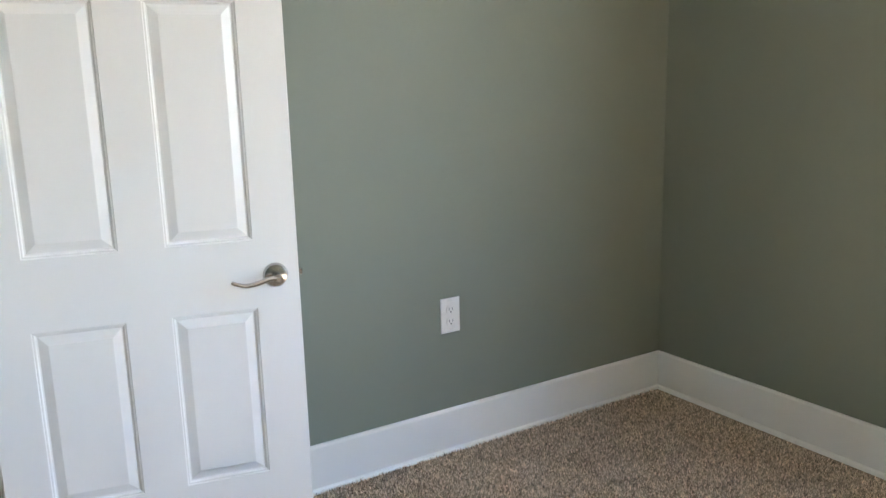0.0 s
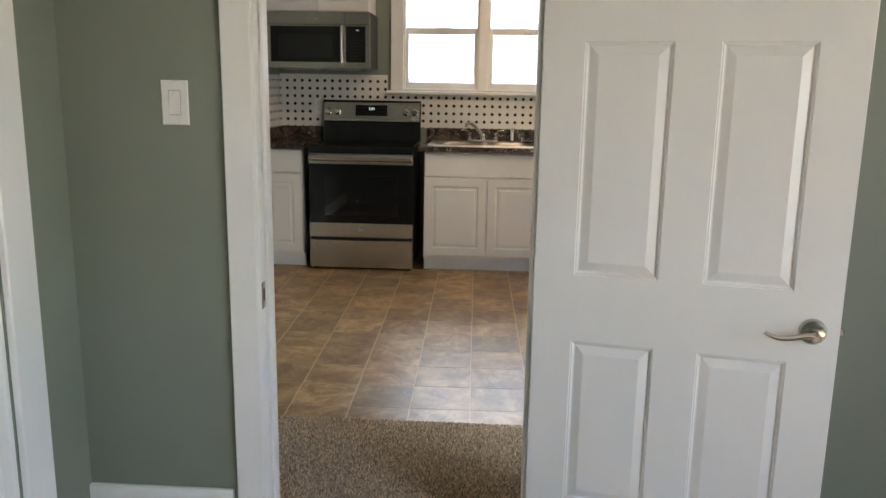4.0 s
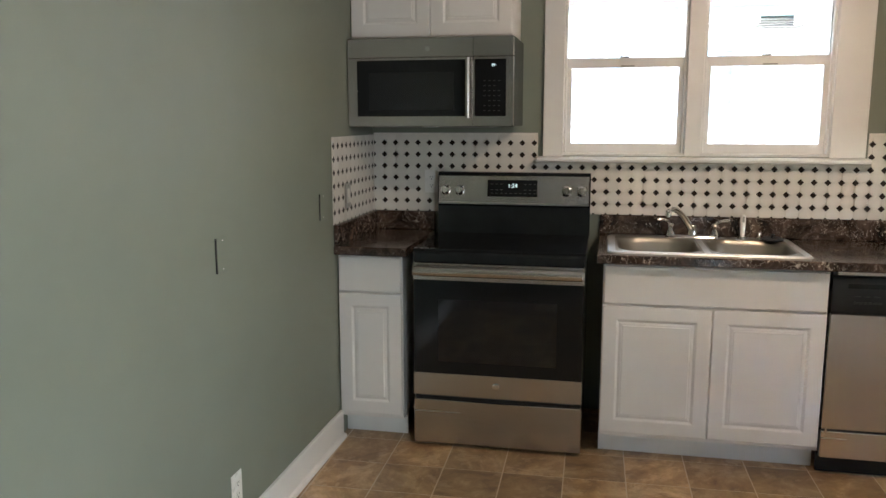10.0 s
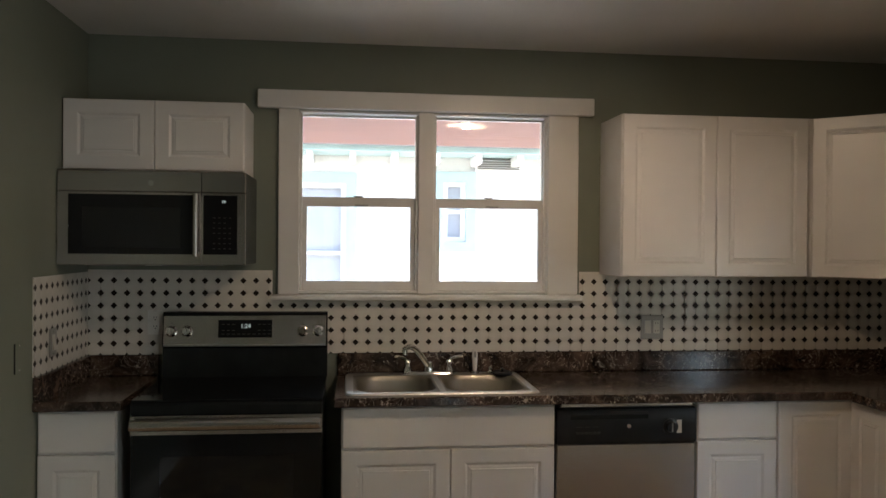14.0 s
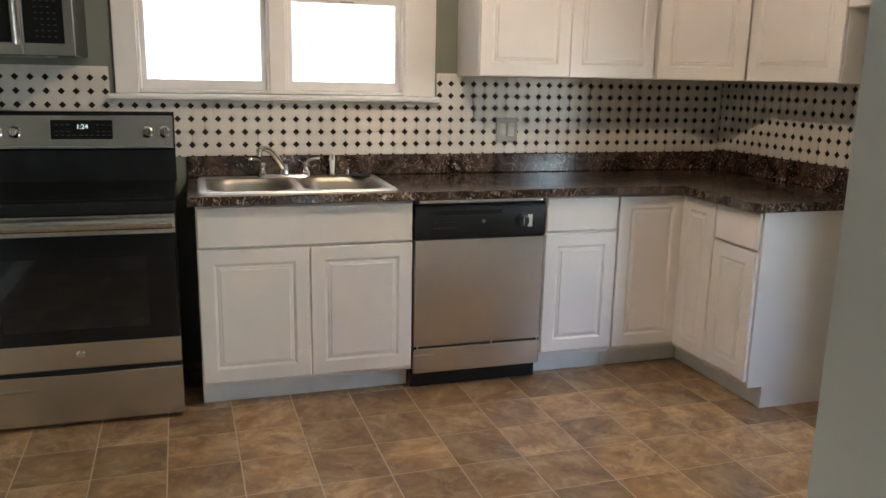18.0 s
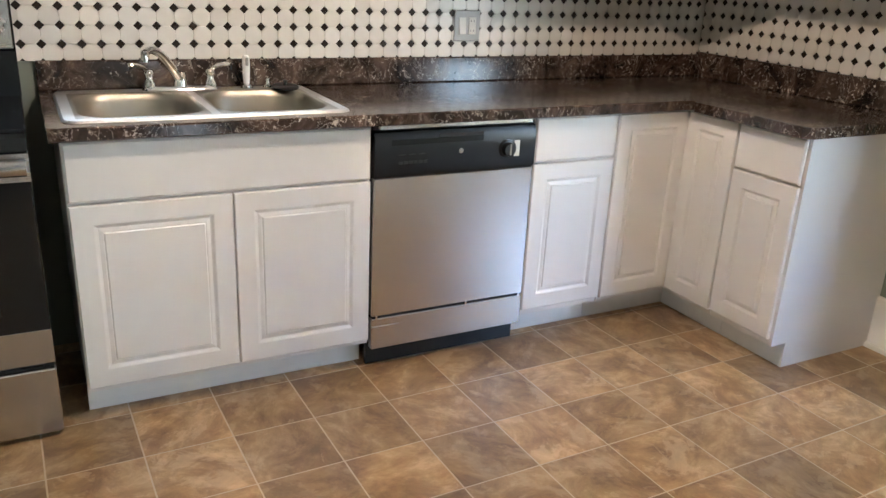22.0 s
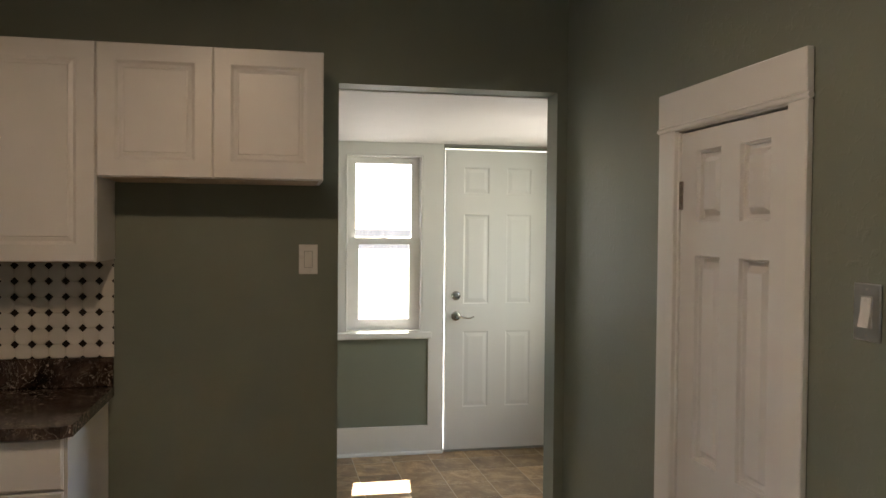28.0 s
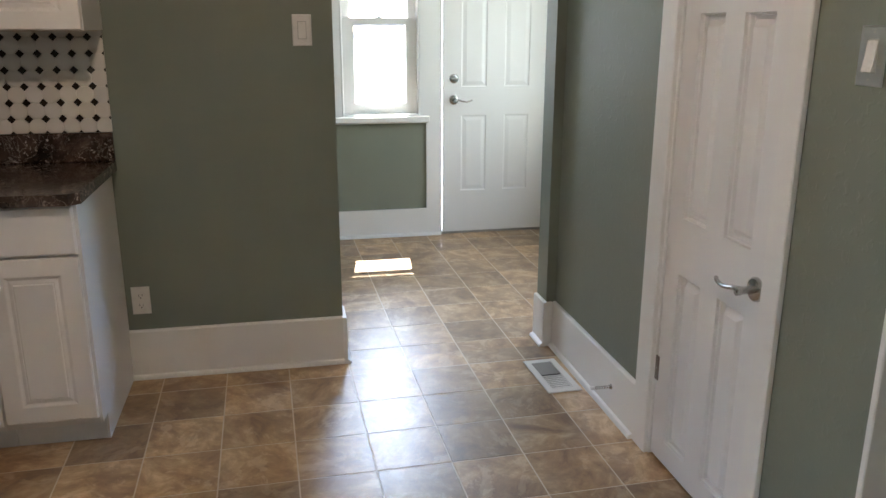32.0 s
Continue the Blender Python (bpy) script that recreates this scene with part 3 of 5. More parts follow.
def baseboard(ax, u0, u1, wall, side, h, label="tall white painted baseboard with shoe moulding"):
    """A baseboard along x or y against the wall at that place, standing out to the side given (+1 or -1)."""
    t = 0.016 * side
    out = [(wall, 0), (wall + t + 0.016 * side, 0), (wall + t + 0.015 * side, 0.009), (wall + t + 0.010 * side, 0.016), (wall + t, 0.019), (wall + t, h - 0.006), (wall + t * 0.7, h), (wall, h)]
    if ax == "x":
        return trim("baseboard", prism(out, "x", u0, u1), label)
    return trim("baseboard", prism(out, "y", u0, u1), label)


baseboard("y", -1.81, -0.60, 0.0, 1, 0.128, "white painted baseboard, dented and uneven along its top")
baseboard("y", YK, -1.8105, 0.0, 1, 0.108, "white painted baseboard, a little lower than its neighbour")
baseboard("y", EY1 + 0.0, -1.163, E, -1, 0.212)
baseboard("x", 3.147, E - 0.0, YB, 1, 0.212)
baseboard("x", XB + 0.001, 2.423, YB, 1, 0.212)
# the opening's two reveals, skirted as well
trim("baseboard", prism([(EY1, 0), (EY1 - 0.032, 0), (EY1 - 0.030, 0.010), (EY1 - 0.016, 0.019), (EY1 - 0.016, 0.208), (EY1 - 0.012, 0.212), (EY1, 0.212)], "x", E - 0.032, E + 0.13), "white painted baseboard in the opening's reveal")
trim("baseboard", prism([(EY0, 0), (EY0 + 0.032, 0), (EY0 + 0.030, 0.010), (EY0 + 0.016, 0.019), (EY0 + 0.016, 0.208), (EY0 + 0.012, 0.212), (EY0, 0.212)], "x", E - 0.017, E + 0.13), "white painted baseboard in the opening's reveal")
trim("baseboard", box(E - 0.016, E - 0.0005, YB + 0.017, EY0 + 0.016, 0.0, 0.212), "white painted baseboard return beside the opening")
baseboard("x", DX1 + 0.10, XE, YR, -1, 0.157)
baseboard("y", YF, YR - 0.017, XE, -1, 0.157)
baseboard("x", XW + 0.001, DX0 - 0.10, YR, -1, 0.157)
# casing at the corner of the closet block
trim("trim_corner", box(XB - 0.018, XB - 0.0005, -3.275, YB + 0.018, 0.0, 2.06, 0.003), "white painted casing board at the closet wall's corner")
# unseen wall, added to close the fill lamp's opening
struct("wall_side_room", board((YK, YB - 0.121), (-0.05, H + 0.02), (XB + 0.5, XB + 0.6), "yz"), M_WALL, "sage green unseen wall closing the opening behind the added fill lamp")


# ---- doors ----
def door_leaf(parent, w, h, t, cols, rows, mat, name="leaf", prof=MOULDED, both=True):
    panels = [(a, b, c, d) for a, b in cols for c, d in rows]
    return part(name, board((0, w), (0, h), (0, t), "xz", panels=panels, prof=prof, both=both, c=0.002), mat, parent, smooth=True, sharp=7)


def lever(parent, x, z, y, side, way, lock=True):
    """A satin lever on the leaf's face at y; side: -1 towards local -y; way: the lever's direction along x."""
    m = pose(x, y, z, 90 if side < 0 else -90)
    part("rosette", lathe([(0, 0), (0.033, 0), (0.033, 0.004), (0.029, 0.010), (0.020, 0.013), (0, 0.013)], m, 28), M_NICKEL, parent, "round satin nickel rosette")
    part("neck", lathe([(0.0105, 0.01), (0.0105, 0.045), (0.013, 0.049), (0.013, 0.058), (0, 0.058)], m, 18), M_NICKEL, parent)
    d = y + side * 0.052
    pts = bend([(x - way * 0.004, d, z), (x + way * 0.02, d, z + 0.002), (x + way * 0.05, d, z - 0.006), (x + way * 0.08, d, z - 0.010), (x + way * 0.105, d, z - 0.004), (x + way * 0.116, d - side * 0.004, z + 0.001)], 4)
    part("lever", tube(pts, [0.0095 - 0.0035 * i / (len(pts) - 1) for i in range(len(pts))], 12, flat=0.8), M_NICKEL, parent, "curved satin nickel lever")
    if lock:
        part("turn_button", lathe([(0.006, 0.058), (0.006, 0.062), (0, 0.062)], m, 12), M_CHROME, parent)


def hinge(parent, x, y, z, h=0.085):
    ob = part("hinge", box(x - 0.016, x + 0.016, y - 0.002, y + 0.002, z - h / 2, z + h / 2, 0.001), M_HINGE, parent, "tarnished steel butt hinge")
    part("knuckle", lathe([(0, -h / 2), (0.006, -h / 2), (0.006, h / 2), (0, h / 2)], pose(x - 0.017, y - 0.004, z), 12), M_HINGE, ob)
    for dz in (-0.028, 0.0, 0.028):
        part("screw", lathe([(0, 0), (0.0035, 0), (0.003, 0.001), (0, 0.0012)], pose(x + 0.006, y - 0.002, z + dz, 90), 10), M_NICKEL, ob)
    return ob


# bedroom door, swung wide open into the bedroom
door1 = tagged(thing("door_1", "open white six-panel bedroom door with a nickel lever", "door", pose(1.790, -4.165, 0.012, 0, 0, -12)), kind="structure")
leaf1 = door_leaf(door1, 0.762, D1H - 0.02, 0.034, [(0.106, 0.322), (0.431, 0.647)], [(0.19, 0.657), (0.840, 1.440), (1.540, 1.745)], M_DOOR)
lever(door1, 0.699, 0.742, 0.0, -1, -1)
lever(door1, 0.699, 0.742, 0.034, 1, -1)
part("latch_bolt", box(0.762, 0.773, 0.011, 0.023, 0.733, 0.751, 0.002), M_NICKEL, door1)
part("latch_plate", box(0.7615, 0.7635, 0.006, 0.028, 0.713, 0.771, 0.0005), M_NICKEL, door1)


def jambs(name, x0, x1, y0, y1, h, label):
    """The lining of a doorway through a wall that runs along x."""
    ob = thing(name, label, "trim", kind="structure")
    part("jamb", box(x0 - 0.02, x0, y0, y1, 0, h), M_TRIM, ob)
    part("jamb", box(x1, x1 + 0.02, y0, y1, 0, h), M_TRIM, ob)
    part("head_jamb", box(x0 - 0.02, x1 + 0.02, y0, y1, h, h + 0.02), M_TRIM, ob)
    return ob


def casing(parent, x0, x1, y, side, h, w, hood=True, w0=None):
    """Flat boards round a doorway on the wall face at y, standing out to side."""
    t = 0.019 * side
    w0 = w0 or w
    part("casing", box(x0 - w0, x0 - 0.004, y + 0.0005 * side, y + t, 0, h), M_TRIM, parent)
    part("casing", box(x1 + 0.004, x1 + w, y + 0.0005 * side, y + t, 0, h), M_TRIM, parent)
    if hood:
        part("hood", box(x0 - w0, x1 + w, y + 0.0005 * side, y + t + 0.003 * side, h + 0.014, h + 0.118), M_TRIM, parent)
        part("bead", tube([(x0 - w0 - 0.008, y + 0.014 * side, h + 0.007), (x1 + w + 0.008, y + 0.014 * side, h + 0.007)], 0.0085, 10), M_TRIM, parent)
    else:
        part("casing", box(x0 - w, x1 + w, y + 0.0005 * side, y + t, h, h + w), M_TRIM, parent)


frame1 = jambs("doorway_1", DX0, DX1, YR - 0.004, YK + 0.004, D1H, "white painted doorway of the bedroom with a strike plate")
casing(frame1, DX0, DX1, YR, -1, D1H + 0.004, 0.085)
casing(frame1, DX0, DX1, YK, 1, D1H + 0.004, 0.085)
part("stop", box(DX0, DX0 + 0.012, YR + 0.045, YR + 0.085, 0, D1H), M_TRIM, frame1)
part("stop", box(DX1 - 0.012, DX1, YR + 0.045, YR + 0.085, 0, D1H), M_TRIM, frame1)
strike = part("strike_plate", board((YR + 0.002, YR + 0.034), (0.712, 0.787), (DX0 + 0.002, DX0 - 0.002), "yz", holes=[(YR + 0.010, YR + 0.026, 0.731, 0.768)]), M_NICKEL, frame1, "worn nickel strike plate")
part("strike_hole", box(DX0 + 0.0002, DX0 + 0.0008, YR + 0.011, YR + 0.025, 0.732, 0.767, 0.0001), M_GAPSHADE, strike)

# closet door in the kitchen
frame2 = jambs("doorway_2", D2X0, D2X1, YB - 0.12, YB + 0.004, D2H, "white painted casing of the kitchen closet with a deep head board")
casing(frame2, D2X0, D2X1, YB, 1, D2H + 0.004, 0.102, w0=0.076)
part("stop", box(D2X0, D2X0 + 0.012, YB - 0.075, YB - 0.040, 0, D2H), M_TRIM, frame2)
part("stop", box(D2X1 - 0.012, D2X1, YB - 0.075, YB - 0.040, 0, D2H), M_TRIM, frame2)
door2 = tagged(thing("door_2", "closed narrow white six-panel closet door, hinged beside the baseboard", "door", pose(D2X1 - 0.004, YB - 0.003, 0.012, 0, 0, 180)), kind="structure")
w2 = D2X1 - D2X0 - 0.008
door_leaf(door2, w2, D2H - 0.018, 0.034, [(0.091, 0.223), (0.317, 0.452)], [(0.080, 0.664), (0.842, 1.441), (1.540, 1.747)], M_DOOR, prof=DEEP, both=False)
lever(door2, 0.496, 0.749, 0.0, -1, -1, lock=False)
for hz in (0.312, 1.62):
    hinge(door2, 0.0, -0.002, hz)

# closet door in the bedroom, seen edge-on
frame4 = thing("doorway_3", "white painted casing of the bedroom closet", "trim", kind="structure")
for a, b in ((CY1 + 0.004, CY1 + 0.125), (CY0 - 0.125, CY0 - 0.004)):
    part("casing", box(XW + 0.0005, XW + 0.02, a, b, 0, 2.05), M_TRIM, frame4)
part("casing", box(XW + 0.0005, XW + 0.02, CY0 - 0.125, CY1 + 0.125, 2.052, 2.17), M_TRIM, frame4)
part("jamb", box(XW - 0.13, XW - 0.001, CY1 - 0.02, CY1 - 0.0005, 0, 2.05), M_TRIM, frame4)
part("jamb", box(XW - 0.13, XW - 0.001, CY0 + 0.0005, CY0 + 0.02, 0, 2.05), M_TRIM, frame4)
door4 = tagged(thing("door_4", "closed white six-panel closet door in the bedroom", "door", pose(XW - 0.03, CY0 + 0.022, 0.012, 0, 0, 90)), kind="structure")
leaf4 = door_leaf(door4, CY1 - CY0 - 0.044, 2.03, 0.034, [(0.11, 0.31), (0.40, 0.60)], [(0.24, 0.80), (0.98, 1.58), (1.68, 1.90)], M_DOOR)

# back door of the mudroom
frame5 = thing("doorway_4", "white painted frame of the back door", "trim", kind="structure")
part("jamb", box(XM + 0.0, XM + 0.14, -2.888, -2.8885 + 0.0, 0, 2.07), M_TRIM, frame5)
part("stop", box(XM + 0.050, XM + 0.075, -2.905, -2.889, 0, 2.07), M_TRIM, frame5)
part("threshold", box(XM - 0.005, XM + 0.15, -3.69, -2.89, -0.002, 0.014), M_GREYPL, frame5, "grey metal threshold")
door3 = tagged(thing("door_3", "white six-panel back door, slightly ajar, with deadbolt and lever", "door", pose(XM - 0.005, -2.900, 0.016, 0, 0, -90)), kind="structure")
door_leaf(door3, 0.775, 2.045, 0.044, [(0.124, 0.300), (0.425, 0.600)], [(0.29, 0.81), (1.00, 1.61), (1.75, 1.93)], M_DOOR, prof=FAINT)
lever(door3, 0.072, 0.915, 0.0, -1, 1)
dm = pose(0.072, 0, 1.055, 90)
part("deadbolt", lathe([(0, 0), (0.032, 0), (0.032, 0.006), (0.026, 0.014), (0.018, 0.017), (0, 0.017)], dm, 28), M_NICKEL, door3, "round satin nickel deadbolt")
part("thumb_turn", rbox(bmesh.new(), 0.053, 0.091, -0.030, -0.016, 1.051, 1.059, 0.003), M_NICKEL, door3)
for hz in (0.22, 1.03, 1.84):
    ob = hinge(door3, 0.762, -0.001, hz, 0.09)

# white boards of the mudroom's back wall round the window and a sage field
trim("trim_board", board((-2.880, -1.22), (0.020, HM - 0.002), (XM - 0.016, XM - 0.0005), "yz", holes=[(BY0, BY1, BZ0, BZ1), (-2.782, -1.35, 0.192, 0.782)]), "white boards round a sage field below the window")
trim("baseboard", prism([(XM - 0.016, 0), (XM - 0.034, 0), (XM - 0.033, 0.010), (XM - 0.026, 0.018), (XM - 0.016, 0.020)], "y", -2.880, -1.22), "white shoe moulding on the mudroom floor")
trim("trim_bead", box(XM - 0.012, XM - 0.0005, -3.69, -1.22, HM - 0.012, HM - 0.001, 0.002), "thin dark bead along the ceiling", M_GREYPL)


# ---- windows ----
def sash(parent, ax, u0, u1, z0, z1, d0, d1, gl, bars, name="sash"):
    """One sash with its pane: glass rectangle gl = (u0, u1, z0, z1)."""
    ob = part(name, board((u0, u1), (z0, z1), (d0, d1), ax, holes=[gl], c=0.002), M_TRIM, parent, "white painted sash")
    d = (d0 + d1) / 2
    g = board((gl[0] - 0.004, gl[1] + 0.004), (gl[2] - 0.004, gl[3] + 0.004), (d - 0.002, d + 0.002), ax)
    pane = part("pane", g, M_GLASS, ob, "clear window glass", smooth=False)
    pane.visible_shadow = False
    return ob


win = thing("window_1", "white double sash window over the kitchen sink", "window", kind="structure")
part("casing", box(0.879, 0.977, -0.022, -0.0005, 1.296, 2.185), M_TRIM, win)
part("casing", box(2.196, 2.350, -0.022, -0.0005, 1.296, 2.185), M_TRIM, win)
part("hood", box(0.782, 2.422, -0.046, -0.0005, 2.1855, 2.271, 0.004), M_TRIM, win, "white board across the window's head")
part("window_sill", prism([(-0.0005, 1.269), (-0.060, 1.269), (-0.068, 1.274), (-0.070, 1.286), (-0.064, 1.293), (-0.0005, 1.2955)], "x", 0.853, 2.364), M_TRIM, win, "rounded white sill board")
part("mullion", box(1.551, 1.627, -0.008, 0.12, WZ0, WZ1), M_TRIM, win)
part("lining", box(WX0, WX0 + 0.012, 0.0, 0.158, WZ0, WZ1), M_TRIM, win)
part("lining", box(WX1 - 0.012, WX1, 0.0, 0.158, WZ0, WZ1), M_TRIM, win)
part("lining", box(WX0 + 0.0125, WX1 - 0.0125, 0.0, 0.158, WZ1 - 0.012, WZ1), M_TRIM, win)
part("lining", box(WX0 + 0.0125, WX1 - 0.0125, 0.0, 0.158, WZ0, WZ0 + 0.014), M_TRIM, win)
for a, b in ((0.977, 1.550), (1.628, 2.194)):
    up = sash(win, "xz", a, b, 1.727, WZ1 - 0.0125, 0.075, 0.105, (a + 0.008, b - 0.008, 1.768, 2.165), 0, "upper_sash")
    lo = sash(win, "xz", a, b, WZ0 + 0.0145, 1.768, 0.035, 0.065, (a + 0.034, b - 0.034, 1.358, 1.722), 0, "lower_sash")
    mid = (a + b) / 2
    part("lock", lathe([(0, 0), (0.020, 0), (0.018, 0.008), (0.008, 0.011), (0, 0.012)], pose(mid, 0.045, 1.768), 16), M_NICKEL, lo, "small sash lock")
    part("lock_arm", box(mid - 0.026, mid + 0.006, 0.036, 0.048, 1.769, 1.776), M_NICKEL, lo)
    part("tilt_latch", box(mid - 0.02, mid + 0.045, 0.028, 0.035, 1.726, 1.732), M_GREYPL, lo)
    part("stop", box(a - 0.004, a + 0.012, 0.010, 0.0345, WZ0 + 0.015, WZ1 - 0.013), M_TRIM, win)
    part("stop", box(b - 0.012, b + 0.004, 0.010, 0.0345, WZ0 + 0.015, WZ1 - 0.013), M_TRIM, win)

bw = thing("window_2", "white single sash window of the mudroom, glaring with daylight", "window", kind="structure")
part("lining", box(XM - 0.015, XM + 0.13, BY0, BY0 + 0.014, BZ0, BZ1), M_TRIM, bw)
part("lining", box(XM - 0.015, XM + 0.13, BY1 - 0.014, BY1, BZ0, BZ1), M_TRIM, bw)
part("lining", box(XM - 0.015, XM + 0.13, BY0 + 0.0145, BY1 - 0.0145, BZ1 - 0.014, BZ1), M_TRIM, bw)
part("lining", box(XM - 0.015, XM + 0.13, BY0 + 0.0145, BY1 - 0.0145, BZ0, BZ0 + 0.014), M_TRIM, bw)
part("window_sill", box(XM - 0.050, XM - 0.0165, -2.80, -1.30, 0.788, 0.832, 0.006), M_TRIM, bw)
sash(bw, "yz", BY0 + 0.015, BY1 - 0.015, 1.425, BZ1 - 0.015, XM + 0.065, XM + 0.095, (-2.672, -2.292, 1.462, 1.962), 0, "upper_sash")
lo = sash(bw, "yz", BY0 + 0.015, BY1 - 0.015, BZ0 + 0.015, 1.462, XM + 0.030, XM + 0.060, (-2.655, -2.312, 0.915, 1.418), 0, "lower_sash")
part("lock", lathe([(0, 0), (0.018, 0), (0.016, 0.008), (0, 0.011)], pose(XM + 0.045, -2.48, 1.462), 16), M_NICKEL, lo)


# ---- outside ----
ground = tagged(part("ground", board((-150, 150), (-150, 150), (-0.60, -0.70), "xy"), M_GROUND, smooth=False), label="pale concrete and dry soil between the houses", category="ground", kind="structure")
eave = thing("roof_eave", "red painted board soffit of the own roof above the window", "roof", kind="structure")
part("soffit_board", box(-1.2, 5.4, 0.18, 1.30, 2.186, 2.225, 0.002), M_REDWOOD, eave)
for sx in (0.62, 2.55):
    part("board_joint", box(sx, sx + 0.003, 0.19, 1.05, 2.1850, 2.1875, 0.0002), M_BARK, eave)
part("roof", box(-1.2, 5.4, -4.3, 1.085, 2.70, 2.74), M_ROOF, eave)
# unseen eave, added to cut the sun patch on the mudroom floor
part("back_eave", box(XM + 0.15, XM + 0.53, -4.2, -0.9, 2.28, 2.40), M_TRIM, eave)
part("back_roof", box(E + 0.15, XM + 0.56, -4.2, -0.9, 2.41, 2.45), M_ROOF, eave)

house = thing("neighbour_house", "white sided neighbour house with teal window trim", "house")
part("wall", board((-7, 12), (-0.65, 2.9), (4.0, 4.2), "xz", holes=[(0.20, 1.17, 0.75, 2.13), (2.13, 2.36, 1.56, 2.16)]), M_SIDING, house, smooth=False)
part("eave", box(-7.3, 12.3, 3.55, 4.25, 2.40, 2.46), M_TEAL, house, "teal painted eave")
part("roof", prism([(3.45, 2.44), (8.0, 4.9), (8.0, 5.0), (3.42, 2.52)], "x", -7.3, 12.3), M_ROOF, house)
for i in range(22):
    part("rafter_tail", box(-2 + 0.4 * i, -1.94 + 0.4 * i, 3.6, 3.99, 2.31, 2.3995), M_SIDING, house)
for x0, x1, z0, z1 in ((0.20, 1.17, 0.75, 2.13), (2.13, 2.36, 1.56, 2.16)):
    w = part("window", board((x0 - 0.10, x1 + 0.10), (z0 - 0.10, z1 + 0.10), (3.97, 3.9995), "xz", holes=[(x0, x1, z0, z1)]), M_TEAL, house, "teal window surround")
    part("sash", board((x0, x1), (z0, z1), (4.02, 4.05), "xz", holes=[(x0 + 0.05, x1 - 0.05, z0 + 0.05, (z0 + z1) / 2 - 0.02), (x0 + 0.05, x1 - 0.05, (z0 + z1) / 2 + 0.02, z1 - 0.05)]), M_SIDING, w)
    part("pane", box(x0, x1, 4.06, 4.07, z0, z1), M_CURTAIN, w)
vent = part("eave_vent", box(2.44, 2.92, 3.93, 3.9995, 2.27, 2.38), M_SIDING, house)
for i in range(4):
    part("slat", box(2.47, 2.89, 3.915, 3.929, 2.285 + 0.022 * i, 2.299 + 0.022 * i), M_ROOF, vent)

fence = thing("yard_fence", "weathered grey rail fence across the back yard", "fence")
for k in range(8):
    part("post", box(15.0, 15.1, -9.0 + 2.0 * k, -8.9 + 2.0 * k, -0.6, 1.52), M_FENCE, fence)
for z in (1.16, 1.38):
    part("rail", box(14.96, 14.998, -9, 5.2, z, z + 0.13), M_FENCE, fence)


def bare_tree(x, y, h, seed):
    rnd = random.Random(seed)
    ob = thing("tree", "bare grey tree behind the yard fence", "tree")
    part("trunk", tube(bend([(x, y, -0.6), (x + 0.05, y + 0.06, h * 0.3), (x - 0.05, y, h * 0.6), (x + 0.08, y + 0.05, h)]), [0.10 - 0.08 * i / 18 for i in range(19)], 10), M_BARK, ob)
    for i in range(16):
        z0 = h * (0.3 + 0.6 * rnd.random())
        a, r = rnd.random() * 6.28, h * (0.18 + 0.22 * rnd.random())
        p1 = (x + r * 0.5 * math.cos(a), y + r * 0.5 * math.sin(a), z0 + r * 0.5)
        p2 = (x + r * math.cos(a + 0.4), y + r * math.sin(a + 0.4), z0 + r * (0.8 + 0.5 * rnd.random()))
        part("limb", tube(bend([(x, y, z0), p1, p2], 4), [0.05 - 0.042 * k / 8 for k in range(9)], 6), M_BARK, ob)


bare_tree(34.0, -9.4, 9.0, 8)


# ---- kitchen cabinets ----
CF = -0.583          # cabinet fronts under their doors
CT = 0.875           # top of the base cabinets
YD = -0.603          # face of the doors


def front(name, parent, x0, x1, z0, z1, edge=0.052, flat=False, y=0.0):
    """A door or drawer front, its face at local y, 19 mm thick."""
    pan = [] if flat else [(x0 + edge, x1 - edge, z0 + edge, z1 - edge)]
    return part(name, board((x0, x1), (z0, z1), (y, y + 0.019), "xz", panels=pan, prof=RAISED, c=0.006 if flat else 0.0035), M_CAB, parent, sharp=7)


def base_cabinet(label, m, w, fronts, d=0.58, group="base cabinets", open_top=False):
    """A floor unit: face at local y = 0, its back at d; fronts: rows of (name, x0, x1, z0, z1, flat)."""
    ob = thing("base_cabinet", label, "cabinet", m, group)
    body = bmesh.new()
    if open_top:
        for x0, x1, y0, y1, z0, z1 in ((0, 0.016, 0.020, d, 0.10, CT - 0.0005), (w - 0.016, w, 0.020, d, 0.10, CT - 0.0005), (0.016, w - 0.016, 0.020, 0.036, 0.10, CT - 0.0005),
                                       (0.016, w - 0.016, d - 0.008, d, 0.10, CT - 0.0005), (0.016, w - 0.016, 0.036, d - 0.008, 0.10, 0.116)):
            rbox(body, x0, x1, y0, y1, z0, z1, 0.001)
    else:
        rbox(body, 0, w, 0.020, d, 0.10, CT - 0.0005, 0.001)
    part("body", body, M_CAB, ob, "white cabinet body")
    part("toe_board", box(0.0, w, 0.095, 0.110, 0.0, 0.0995, 0.001), M_TOE, ob, "pale toe board")
    for nm, x0, x1, z0, z1, fl in fronts:
        front(nm, ob, x0, x1, z0, z1, min(0.058, (x1 - x0) * 0.22), fl)
    return ob


